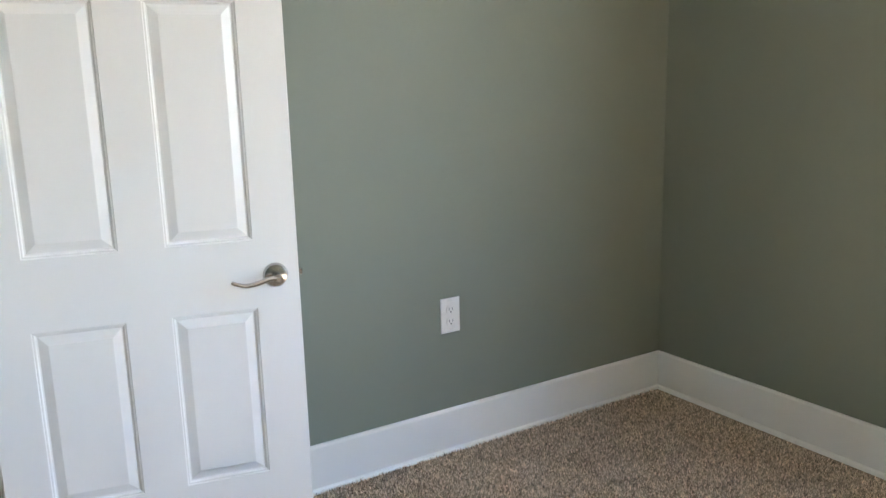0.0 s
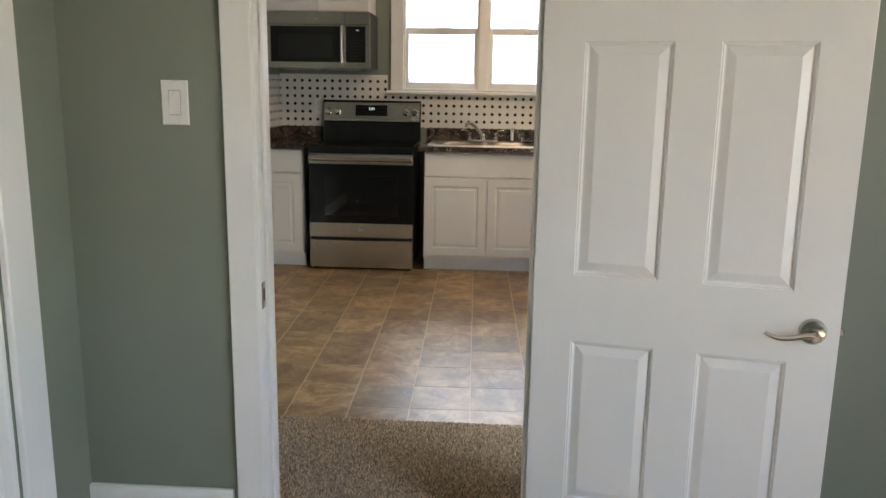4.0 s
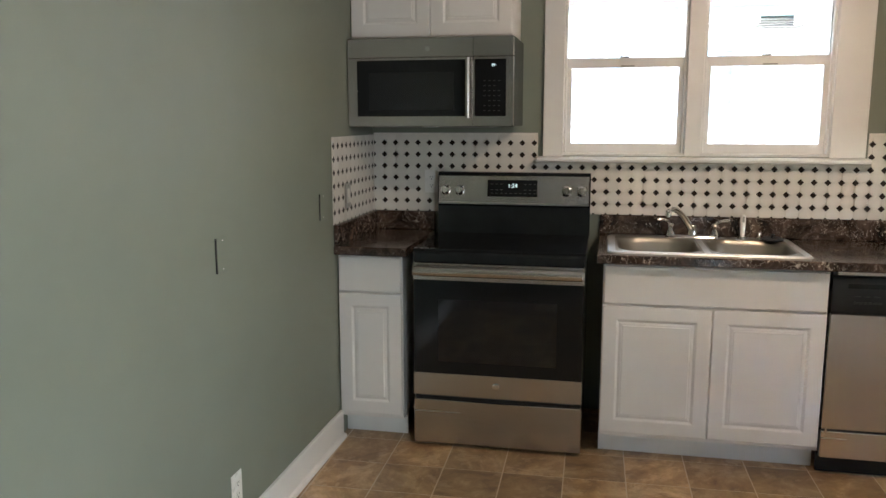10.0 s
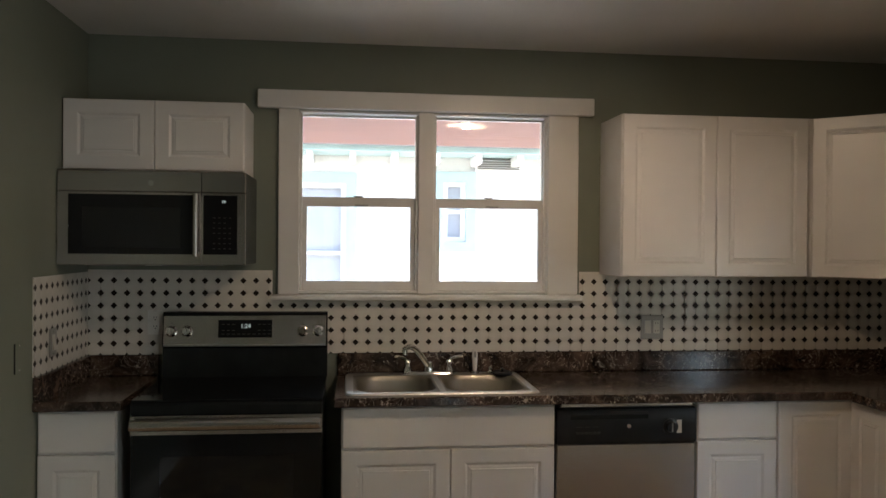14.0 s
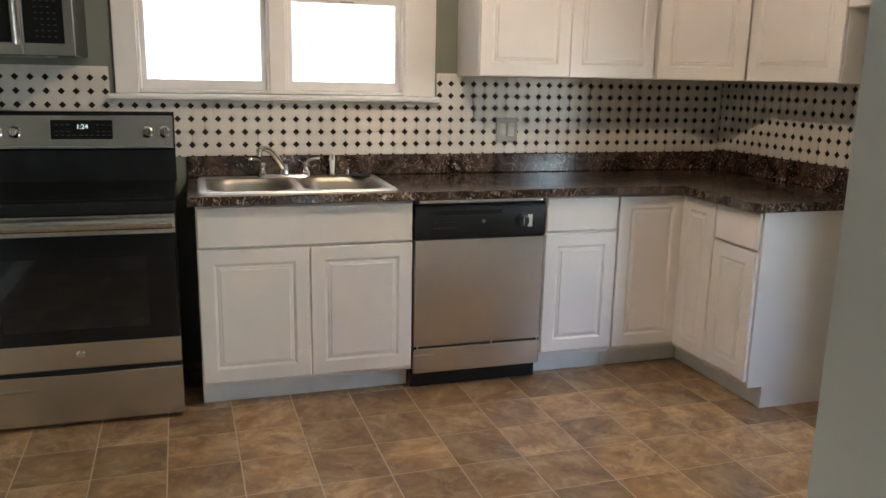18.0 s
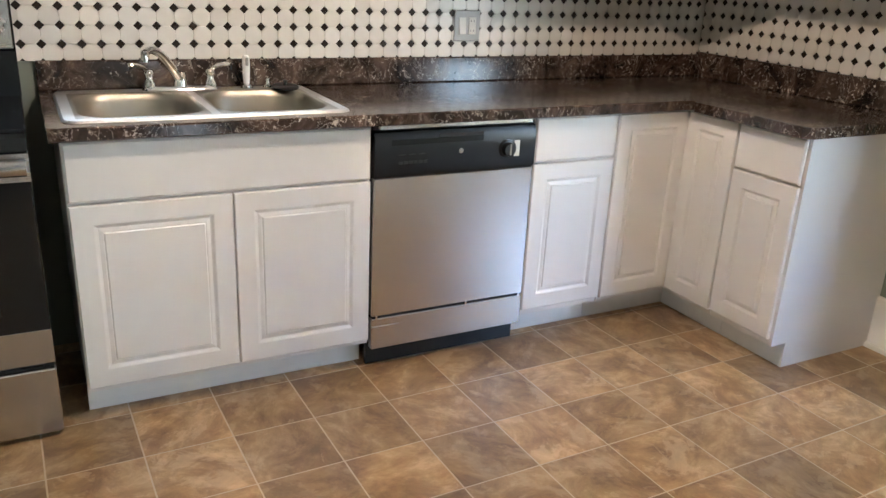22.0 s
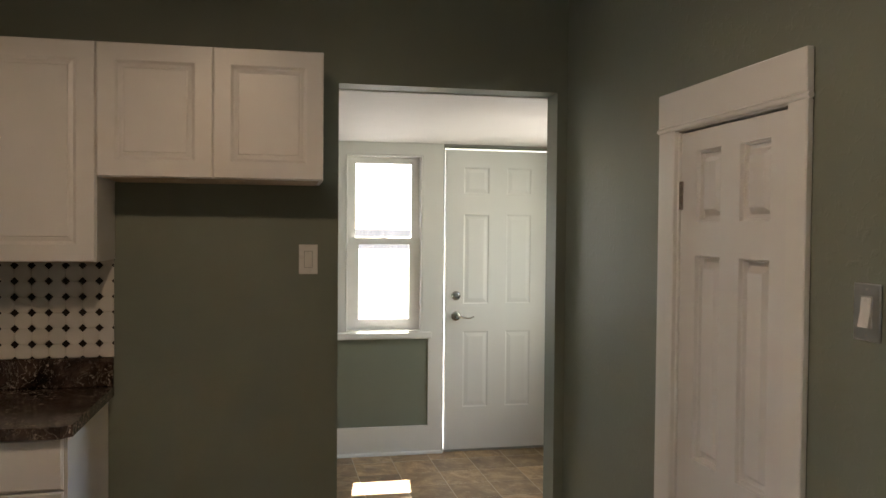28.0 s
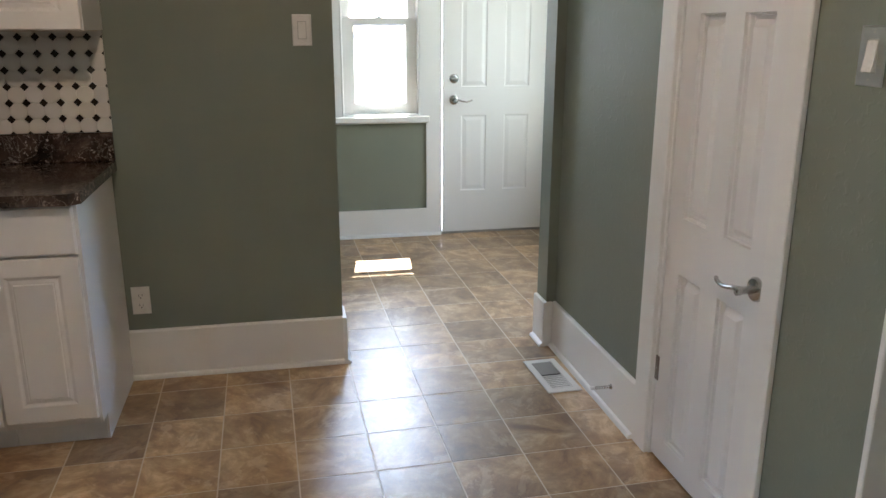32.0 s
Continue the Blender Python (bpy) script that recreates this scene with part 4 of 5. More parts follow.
base_cabinet("narrow white base cabinet with raised panel door beside the range", pose(0.004, YD, 0), 0.301,
             [("drawer_front", 0.003, 0.298, 0.703, 0.866, True), ("door", 0.003, 0.298, 0.123, 0.695, False)])
base_cabinet("white sink cabinet with two raised panel doors", pose(1.192, YD, 0), 0.900,
             [("drawer_front", 0.003, 0.897, 0.697, 0.866, True), ("door", 0.003, 0.4520, 0.120, 0.689, False), ("door", 0.4555, 0.897, 0.120, 0.689, False)], open_top=True)
base_cabinet("white base cabinet with a drawer and a raised panel door", pose(2.716, YD, 0), 0.372,
             [("drawer_front", 0.003, 0.369, 0.708, 0.868, True), ("door", 0.003, 0.369, 0.128, 0.700, False)])
endcab = base_cabinet("white end cabinet with narrow drawer above a raised panel door", pose(E - 0.603, -0.862, 0, 0, 0, -90), 0.296,
             [("drawer_front", 0.003, 0.293, 0.708, 0.868, True), ("door", 0.003, 0.293, 0.128, 0.700, False)], d=0.595)
part("end_panel", prism([(0.020, 0.10), (0.095, 0.10), (0.095, 0.0), (0.600, 0.0), (0.600, CT - 0.0005), (0.020, CT - 0.0005)], "x", 0.2965, 0.3025), M_CAB, endcab, "flat white side panel down to the floor")
# corner unit with a folding pair of doors
corner = thing("corner_cabinet", "white corner base cabinet with a folding pair of full-height doors", "cabinet", group="base cabinets")
part("body", prism([(3.090, YD + 0.020), (E - 0.603 + 0.020, YD + 0.020), (E - 0.603 + 0.020, -0.860), (E - 0.004, -0.860), (E - 0.004, -0.004), (3.090, -0.004)], "z", 0.10, CT - 0.0005), M_CAB, corner)
part("toe_board", prism([(3.090, YD + 0.095), (E - 0.603 + 0.095, YD + 0.095), (E - 0.603 + 0.095, -0.860), (E - 0.603 + 0.110, -0.860), (E - 0.603 + 0.110, YD + 0.110), (3.090, YD + 0.110)], "z", 0.0, 0.0995), M_TOE, corner)
front("door", corner, 3.093, E - 0.603 + 0.016, 0.123, 0.866, 0.058, y=YD)
fold = front("door", corner, 0.003, 0.254, 0.123, 0.866, 0.058)
fold.matrix_local = pose(E - 0.603, -0.603, 0, 0, 0, -90)


def wall_cabinet(label, m, w, h, doors, d=0.315, edge=0.058):
    """A hanging unit: face at local y = 0, bottom at z = 0."""
    ob = thing("wall_cabinet", label, "cabinet", m, "wall cabinets")
    part("body", box(0, w, 0.020, d + 0.019, 0, h, 0.001), M_CAB, ob, "white cabinet body")
    part("underside", box(0.016, w - 0.016, 0.028, d + 0.010, -0.0025, -0.0002, 0.0005), M_CABIN, ob, "bare board underside")
    for x0, x1 in doors:
        front("door", ob, x0, x1, 0.002, h - 0.002, edge)
    return ob


wall_cabinet("short white wall cabinet with two raised panel doors above the microwave", pose(0.002, -0.336, 1.848), 0.758, 0.306, [(0.002, 0.3775), (0.3805, 0.756)])
wall_cabinet("tall white wall cabinet with two raised panel doors beside the window", pose(2.468, -0.336, 1.400), 0.912, 0.755, [(0.002, 0.4545), (0.4575, 0.910)])
wall_cabinet("white wall cabinet with one wide raised panel door", pose(E - 0.325, -0.618, 1.400, 0, 0, -90), 0.572, 0.755, [(0.002, 0.570)], d=0.304)
wall_cabinet("shallow white two-door wall cabinet over the empty refrigerator place", pose(E - 0.325, -1.192, 1.694, 0, 0, -90), 0.768, 0.461, [(0.002, 0.3825), (0.3855, 0.766)], d=0.304)
diag = thing("wall_cabinet", "white diagonal corner wall cabinet with one raised panel door", "cabinet", group="wall cabinets")
A0, B0 = Vector((3.400, -0.330)), Vector((E - 0.325, -0.612))
run = (B0 - A0).normalized()
inn = Vector((-run.y, run.x))
if inn.y < 0:
    inn = -inn
a2, b2 = A0 + inn * 0.020, B0 + inn * 0.020
part("body", prism([(a2.x, a2.y), (b2.x, b2.y), (E - 0.304, -0.617), (E - 0.003, -0.617), (E - 0.003, -0.003), (3.382, -0.003), (3.382, -0.316)], "z", 1.400, 2.155), M_CAB, diag)
dd = front("door", diag, 0.003, (B0 - A0).length - 0.003, 1.402, 2.153, 0.055)
dd.matrix_local = pose(A0.x, A0.y, 0, 0, 0, math.degrees(math.atan2(run.y, run.x)))

# ---- worktops ----
top_l = thing("countertop", "short dark brown marbled laminate worktop beside the range", "countertop", group="worktops")
part("slab", prism([(-0.0008, CT), (-0.632, CT), (-0.637, CT + 0.005), (-0.637, CT + 0.033), (-0.632, CT + 0.038), (-0.0008, CT + 0.038)], "x", 0.0008, 0.332), M_COUNTER, top_l)
part("back_lip", box(0.021, 0.332, -0.020, -0.0008, CT + 0.0385, 1.0090, 0.004), M_COUNTER, top_l)
part("side_lip", box(0.0008, 0.0205, -0.635, -0.0008, CT + 0.0385, 1.0090, 0.004), M_COUNTER, top_l)

SX0, SX1, SY0, SY1 = 1.205, 2.035, -0.585, -0.045   # sink rim
top_r = thing("countertop", "L-shaped dark brown marbled laminate worktop with a raised back lip", "countertop", group="worktops")
XF, YE = E - 0.637, -1.186
slab(bm_ := bmesh.new(), (1.166, E - 0.0008), (-0.632, -0.0008), (CT, CT + 0.038), "xy", holes=[(SX0 + 0.02, SX1 - 0.02, SY0 + 0.02, SY1 - 0.02)])
part("slab", bm_, M_COUNTER, top_r)
part("front_edge", prism([(-0.6322, CT), (-0.637, CT + 0.004), (-0.637, CT + 0.033), (-0.6322, CT + 0.0378)], "x", 1.166, XF + 0.030), M_COUNTER, top_r)
part("side_slab", prism([(XF + 0.030, -0.6325), (XF, -0.6625), (XF, YE + 0.030), (XF + 0.030, YE), (E - 0.0008, YE), (E - 0.0008, -0.6325)], "z", CT, CT + 0.038), M_COUNTER, top_r)
part("back_lip", box(1.166, E - 0.021, -0.020, -0.0008, CT + 0.0385, 1.0120, 0.004), M_COUNTER, top_r)
part("side_lip", box(E - 0.0205, E - 0.0008, YE, -0.0008, CT + 0.0385, 1.0240, 0.004), M_COUNTER, top_r)


# ---- sink and tap ----
def rounded(x0, x1, y0, y1, r, n=8):
    out = []
    for cx, cy, a in ((x1 - r, y1 - r, 0), (x0 + r, y1 - r, 90), (x0 + r, y0 + r, 180), (x1 - r, y0 + r, 270)):
        out += [(cx + r * math.cos(radians(a + 90 * k / n)), cy + r * math.sin(radians(a + 90 * k / n))) for k in range(n + 1)]
    return out


def loft(loops, bm=None, close=True):
    bm = bm or bmesh.new()
    rings = [[bm.verts.new(p) for p in lp] for lp in loops]
    for a, b in zip(rings, rings[1:]):
        for i in range(len(a)):
            bm.faces.new([a[i], a[(i + 1) % len(a)], b[(i + 1) % len(a)], b[i]])
    if close:
        bm.faces.new(rings[-1])
    return bm


ZT = CT + 0.038
sink = thing("kitchen_sink", "double bowl stainless steel sink set into the worktop", "sink")
SMID = (SX0 + SX1) / 2
bowls = ((SX0 + 0.040, SMID - 0.017), (SMID + 0.017, SX1 - 0.040))
rim = bmesh.new()
oz = ZT + 0.0005
outer = [(x, y, oz) for x, y in rounded(SX0, SX1, SY0, SY1, 0.045)]
upper = [(x, y, oz + 0.007) for x, y in rounded(SX0 + 0.006, SX1 - 0.006, SY0 + 0.006, SY1 - 0.006, 0.040)]
loft([outer, upper], rim, close=False)
slab(rim, (SX0 + 0.014, SX1 - 0.014), (SY0 + 0.014, SY1 - 0.014), (oz + 0.007, oz + 0.003), "xy", holes=[(bowls[0][0], bowls[0][1], SY0 + 0.035, SY1 - 0.085), (bowls[1][0], bowls[1][1], SY0 + 0.035, SY1 - 0.085)])
inner = [(x, y, oz + 0.007) for x, y in rounded(SX0 + 0.014, SX1 - 0.014, SY0 + 0.014, SY1 - 0.014, 0.0005)]
loft([upper, inner], rim, close=False)
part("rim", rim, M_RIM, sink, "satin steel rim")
for x0, x1 in bowls:
    y0, y1 = SY0 + 0.035, SY1 - 0.085
    loops = []
    for ins, dz, r in ((-0.004, 0.0074, 0.002), (0.003, 0.0072, 0.095), (0.008, 0.003, 0.105), (0.013, -0.02, 0.112), (0.020, -0.065, 0.118), (0.030, -0.105, 0.120), (0.046, -0.136, 0.115), (0.066, -0.159, 0.102), (0.090, -0.175, 0.080), (0.118, -0.186, 0.055), (0.140, -0.190, 0.035)):
        loops.append([(x, y, oz + dz) for x, y in rounded(x0 + ins, x1 - ins, y0 + ins, y1 - ins, r)])
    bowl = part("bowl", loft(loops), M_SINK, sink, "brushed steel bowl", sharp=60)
    cx, cy = (x0 + x1) / 2, (y0 + y1) / 2
    part("drain", lathe([(0.044, -0.1895), (0.044, -0.185), (0.036, -0.185), (0.030, -0.1885), (0, -0.1885)], pose(cx, cy, oz), 24), M_CHROME, bowl)

TX, TY, TZ = 1.600, -0.088, oz + 0.0074
tap = thing("kitchen_tap", "chrome kitchen tap with two lever handles and a swung spout", "tap")
part("base_plate", loft([[(x, y, TZ) for x, y in rounded(TX - 0.125, TX + 0.125, TY - 0.028, TY + 0.028, 0.027)], [(x, y, TZ + 0.010) for x, y in rounded(TX - 0.120, TX + 0.120, TY - 0.024, TY + 0.024, 0.023)], [(x, y, TZ + 0.013) for x, y in rounded(TX - 0.115, TX + 0.115, TY - 0.020, TY + 0.020, 0.019)]]), M_CHROME, tap)
part("spout_base", lathe([(0.026, 0.012), (0.024, 0.03), (0.019, 0.05), (0.015, 0.058), (0, 0.060)], pose(TX, TY, TZ), 20), M_CHROME, tap)
sp = bend([(TX, TY, TZ + 0.030), (TX - 0.030, TY - 0.025, TZ + 0.076), (TX - 0.066, TY - 0.055, TZ + 0.122), (TX - 0.096, TY - 0.082, TZ + 0.140), (TX - 0.118, TY - 0.100, TZ + 0.134)], 5)
part("spout", tube(sp, [0.0165 - 0.0055 * i / (len(sp) - 1) for i in range(len(sp))], 14), M_CHROME, tap, "curved chrome spout")
part("aerator", lathe([(0.0135, -0.025), (0.0135, 0.004), (0.010, 0.010), (0, 0.011)], pose(TX - 0.121, TY - 0.103, TZ + 0.130), 16), M_CHROME, tap)
for sx in (-1, 1):
    hx = TX + sx * 0.1
    part("handle_base", lathe([(0.022, 0.012), (0.020, 0.022), (0.013, 0.035), (0.013, 0.048), (0.017, 0.056), (0.012, 0.066), (0, 0.068)], pose(hx, TY, TZ), 18), M_CHROME, tap)
    part("handle", tube(bend([(hx, TY, TZ + 0.058), (hx + sx * 0.018, TY - 0.004, TZ + 0.074), (hx + sx * 0.042, TY - 0.010, TZ + 0.082), (hx + sx * 0.066, TY - 0.016, TZ + 0.084)], 4), [0.010, 0.010, 0.010, 0.010, 0.0105, 0.011, 0.0115, 0.012, 0.012, 0.012, 0.0115, 0.010, 0.007], 10, flat=0.7), M_CHROME, tap, "chrome lever handle")
spray = thing("sink_sprayer", "white hand sprayer standing in the sink's back ledge", "sprayer")
part("collar", lathe([(0.022, 0), (0.020, 0.010), (0.013, 0.014), (0, 0.014)], pose(1.825, TY, TZ), 18), M_CHROME, spray)
part("body", lathe([(0.010, 0.012), (0.012, 0.045), (0.0135, 0.080), (0.0125, 0.104), (0.008, 0.112), (0, 0.113)], pose(1.825, TY, TZ), 16), M_PLASTIC, spray)
part("trigger", box(1.820, 1.830, TY - 0.019, TY - 0.012, TZ + 0.078, TZ + 0.106), M_GREYPL, spray)
soap = thing("soap_dispenser", "small chrome cap on the sink's back ledge", "dispenser")
part("cap", lathe([(0.018, 0), (0.016, 0.008), (0.008, 0.012), (0.007, 0.028), (0.010, 0.030), (0, 0.034)], pose(1.900, TY, TZ), 16), M_CHROME, soap)
stopper = thing("sink_stopper", "black rubber sink stopper lying on the sink's rim", "stopper")
part("disc", lathe([(0, 0), (0.046, 0), (0.049, 0.006), (0.042, 0.011), (0.020, 0.012), (0, 0.012)], pose(1.952, -0.128, TZ + 0.001, 4, 0, 0), 24), M_BLACKPL, stopper)
part("knob", lathe([(0.008, 0.011), (0.006, 0.022), (0.010, 0.027), (0, 0.030)], pose(1.952, -0.128, TZ + 0.001, 4, 0, 0), 14), M_BLACKPL, stopper)

# ---- range ----
RX0, RW, RF = 0.364, 0.754, -0.633
rng = thing("kitchen_range", "stainless steel and black electric range with a glass top", "range", pose(RX0, RF, 0))
part("body", box(0.004, RW - 0.004, 0.035, 0.610, 0.030, 0.898, 0.003), M_BLACK, rng, "black enamel side walls")
part("kick", box(0.02, RW - 0.02, 0.05, 0.09, 0.002, 0.0295), M_BLACKPL, rng)
part("drawer", box(0.002, RW - 0.002, 0.004, 0.034, 0.018, 0.224, 0.004), M_STEEL, rng, "stainless storage drawer")
part("drawer_gap", box(0.006, RW - 0.006, 0.016, 0.034, 0.225, 0.2415, 0.002), M_GAPSHADE, rng)
lipb = bmesh.new()
prism([(0.03, 0.238), (0.2, 0.231), (RW / 2, 0.222), (RW - 0.2, 0.231), (RW - 0.03, 0.238), (RW - 0.03, 0.2425), (0.03, 0.2425)], "y", 0.003, 0.0155, lipb)
part("drawer_lip", lipb, M_BLACKPL, rng)
odoor = part("oven_door", box(0.002, RW - 0.002, 0.004, 0.034, 0.243, 0.856, 0.004), M_BLACKGLASS, rng, "black glass oven door")
part("lower_band", box(0.002, RW - 0.002, 0.001, 0.0038, 0.246, 0.349, 0.001), M_STEEL, odoor, "stainless band")
part("emblem", lathe([(0, 0), (0.017, 0), (0.017, 0.002), (0.014, 0.003), (0, 0.003)], pose(RW / 2, 0.001, 0.302, 90), 20), M_CHROME, odoor, "small round chrome badge")
part("window", box(0.115, RW - 0.115, 0.0022, 0.0038, 0.405, 0.690, 0.0008), M_OVENGLASS, odoor, "dark oven window")
part("top_band", box(0.002, RW - 0.002, 0.0022, 0.0038, 0.776, 0.852, 0.0008), M_STEEL, odoor)
hnd = part("handle", tube([(0.010, -0.034, 0.822), (RW - 0.010, -0.034, 0.822)], 0.0170, 18, flat=1.3), M_STEEL, odoor, "broad stainless bar handle")
for hx in (0.035, RW - 0.035):
    part("bracket", box(hx - 0.012, hx + 0.012, -0.030, 0.0035, 0.804, 0.828, 0.003), M_STEEL, odoor)
part("front_lip", prism([(0.000, 0.858), (0.040, 0.858), (0.040, 0.903), (0.012, 0.903), (0.0, 0.893)], "x", 0.002, RW - 0.002), M_BLACK, rng)
topg = part("cooktop", box(0.0, RW, 0.010, 0.545, 0.9035, 0.914, 0.003), M_BLACKGLASS, rng, "black ceramic glass cooktop")
part("riser", prism([(0.545, 0.905), (0.612, 0.905), (0.612, 1.216), (0.560, 1.216), (0.552, 1.202), (0.532, 1.066), (0.548, 1.050)], "x", 0.0, RW), M_BLACK, rng, "black backguard")
pm = pose(0, 0.532, 1.069, -8.0)
pan = part("control_panel", box(0.006, RW - 0.006, -0.004, 0.003, -0.010, 0.132, 0.003), M_STEEL, rng, "slanting stainless control panel")
pan.matrix_local = pm
disp = part("display", box(0.252, 0.498, -0.0065, -0.0042, 0.030, 0.112, 0.002), M_BLACKGLASS, pan, "black display panel")
words("1:24", 0.028, M_LED, disp, pose(0.377, -0.0068, 0.083, 90), "digits")
for i in range(10):
    kx = 0.268 + 0.0235 * i
    if not 3 <= i <= 6:
        for kz in (0.045, 0.062, 0.090):
            part("key_mark", box(kx, kx + 0.013, -0.0072, -0.0064, kz, kz + 0.003, 0.0002), M_GREYPRINT, disp)
    else:
        part("key_mark", box(kx, kx + 0.013, -0.0072, -0.0064, 0.045, 0.048, 0.0002), M_GREYPRINT, disp)
for kx in (0.042, 0.112, 0.640, 0.712):
    k = part("knob", lathe([(0.026, 0), (0.026, 0.005), (0.021, 0.007), (0.0195, 0.026), (0.016, 0.030), (0, 0.030)], pose(kx, -0.0042, 0.060, 90), 26), M_CHROME, pan, "round chrome knob")
    part("grip", box(kx - 0.004, kx + 0.004, -0.040, -0.0335, 0.042, 0.078, 0.002), M_CHROME, k)
    part("tick", box(kx - 0.003, kx + 0.003, -0.0048, -0.0041, 0.096, 0.099, 0.0002), M_GREYPRINT, pan)

# ---- microwave ----
mic = thing("microwave", "stainless over-the-range microwave with a black window", "microwave", pose(0.004, -0.402, 1.438))
MW, MH = 0.772, 0.405
part("body", box(0.0, MW, 0.025, 0.398, 0.006, MH, 0.003), M_BLACK, mic, "dark grey case")
part("top_band", box(0.0, MW, 0.0, 0.0245, 0.3152, MH, 0.004), M_STEEL, mic, "stainless top band")
part("seam", box(0.588, 0.590, -0.0006, 0.001, 0.30, MH - 0.003, 0.0002), M_GAPSHADE, mic)
mdoor = part("door", board((0.0, 0.588), (0.006, 0.3145), (0.0, 0.0245), "xz", holes=[(0.046, 0.552, 0.052, 0.304)], c=0.002), M_STEEL, mic, "stainless door frame")
part("window", box(0.0465, 0.5515, 0.004, 0.020, 0.0525, 0.3035, 0.001), M_BLACKGLASS, mdoor, "black glass window")
part("inner_window", box(0.100, 0.500, 0.0032, 0.0042, 0.080, 0.250, 0.0003), M_OVENGLASS, mdoor)
part("handle", tube([(0.570, -0.030, 0.045), (0.570, -0.034, 0.17), (0.570, -0.030, 0.310)], 0.0125, 14), M_STEELV, mdoor, "upright bar handle")
for hz in (0.055, 0.285):
    part("bracket", box(0.562, 0.578, -0.024, 0.001, hz - 0.010, hz + 0.010, 0.002), M_STEEL, mdoor)
part("emblem", lathe([(0, 0), (0.012, 0), (0.012, 0.002), (0, 0.0025)], pose(0.380, 0.0, 0.353, 90), 18), M_CHROME, mic, "small round chrome badge")
ctl = part("control_panel", board((0.589, MW), (0.006, 0.3145), (0.0, 0.0245), "xz", holes=[(0.597, 0.738, 0.052, 0.304)], c=0.002), M_STEEL, mic)
key = part("keypad", box(0.5975, 0.7375, 0.002, 0.020, 0.0525, 0.3035, 0.001), M_BLACKGLASS, ctl, "black keypad")
words("PF", 0.018, M_LED, key, pose(0.682, 0.0016, 0.276, 90), "digits")
for r in range(7):
    for q in range(4):
        if (r, q) not in ((2, 0), (5, 3)):
            part("key", box(0.636 + 0.022 * q, 0.646 + 0.022 * q, 0.0012, 0.0022, 0.075 + 0.022 * r, 0.079 + 0.022 * r, 0.0002), M_GREYPRINT, key)
for gx in (0.10, 0.42):
    part("filter", box(gx, gx + 0.24, 0.06, 0.33, 0.001, 0.0058, 0.001), M_GREYPL, mic, "grey grease filter")
part("light_lens", box(0.35, 0.41, 0.05, 0.10, 0.002, 0.0058, 0.001), M_PLASTIC, mic)

# ---- dishwasher ----
dw = thing("dishwasher", "stainless dishwasher with a black control strip", "dishwasher", pose(2.095, -0.608, 0))
DW = 0.618
part("tub", box(0.006, DW - 0.006, 0.030, 0.570, 0.095, 0.866, 0.002), M_BLACKPL, dw, "black case")
part("toe", box(0.003, DW - 0.003, 0.055, 0.070, 0.0, 0.0815, 0.001), M_BLACK, dw, "black toe panel")
con = part("console", prism([(0.030, 0.700), (0.002, 0.700), (-0.004, 0.710), (-0.006, 0.822), (0.004, 0.848), (0.030, 0.852)], "x", 0.003, DW - 0.003), M_BLACKPL, dw, "black control strip")
part("handle_recess", box(0.06, 0.40, -0.0075, -0.0045, 0.806, 0.824, 0.002), M_BLACK, con)
part("handle_hollow", box(0.23, 0.40, -0.0085, -0.0040, 0.826, 0.838, 0.002), M_GAPSHADE, con)
part("emblem", lathe([(0, 0), (0.009, 0), (0.009, 0.002), (0, 0.002)], pose(0.315, -0.0058, 0.775, 90), 16), M_CHROME, con)
for i in range(6):
    part("button", box(0.085 + 0.018 * i, 0.099 + 0.018 * i, -0.0072, -0.0052, 0.742, 0.752, 0.001), M_GREYPRINT, con)
for i in range(3):
    part("mark", box(0.085 + 0.036 * i, 0.110 + 0.036 * i, -0.0066, -0.0056, 0.772, 0.775, 0.0002), M_GREYPRINT, con)
dial = part("dial", lathe([(0.034, 0), (0.034, 0.004), (0.025, 0.006), (0.022, 0.022), (0, 0.023)], pose(0.499, -0.0052, 0.770, 90), 26), M_BLACKPL, con, "round black dial")
part("pointer", box(0.496, 0.502, -0.031, -0.028, 0.752, 0.790, 0.001), M_GREYPL, dial)
part("sticker", box(0.527, 0.549, -0.0066, -0.0056, 0.742, 0.798, 0.0003), M_PLASTIC, con, "white paper sticker")
part("door", box(0.003, DW - 0.003, 0.0, 0.029, 0.206, 0.698, 0.004), M_STEELV, dw, "upright brushed steel door")
part("seam", box(0.006, DW - 0.006, 0.010, 0.029, 0.198, 0.2055, 0.001), M_GAPSHADE, dw)
part("lower_panel", box(0.003, DW - 0.003, 0.002, 0.029, 0.082, 0.1975, 0.003), M_STEEL, dw, "steel access panel")
for sx in (0.372, 0.02, DW - 0.02):
    part("clip", box(sx - 0.004, sx + 0.004, -0.002, 0.010, 0.196, 0.210, 0.001), M_CHROME, dw)
part("trim_strip", box(0.02, DW - 0.02, -0.004, 0.015, 0.858, 0.8735, 0.001), M_STEEL, dw)


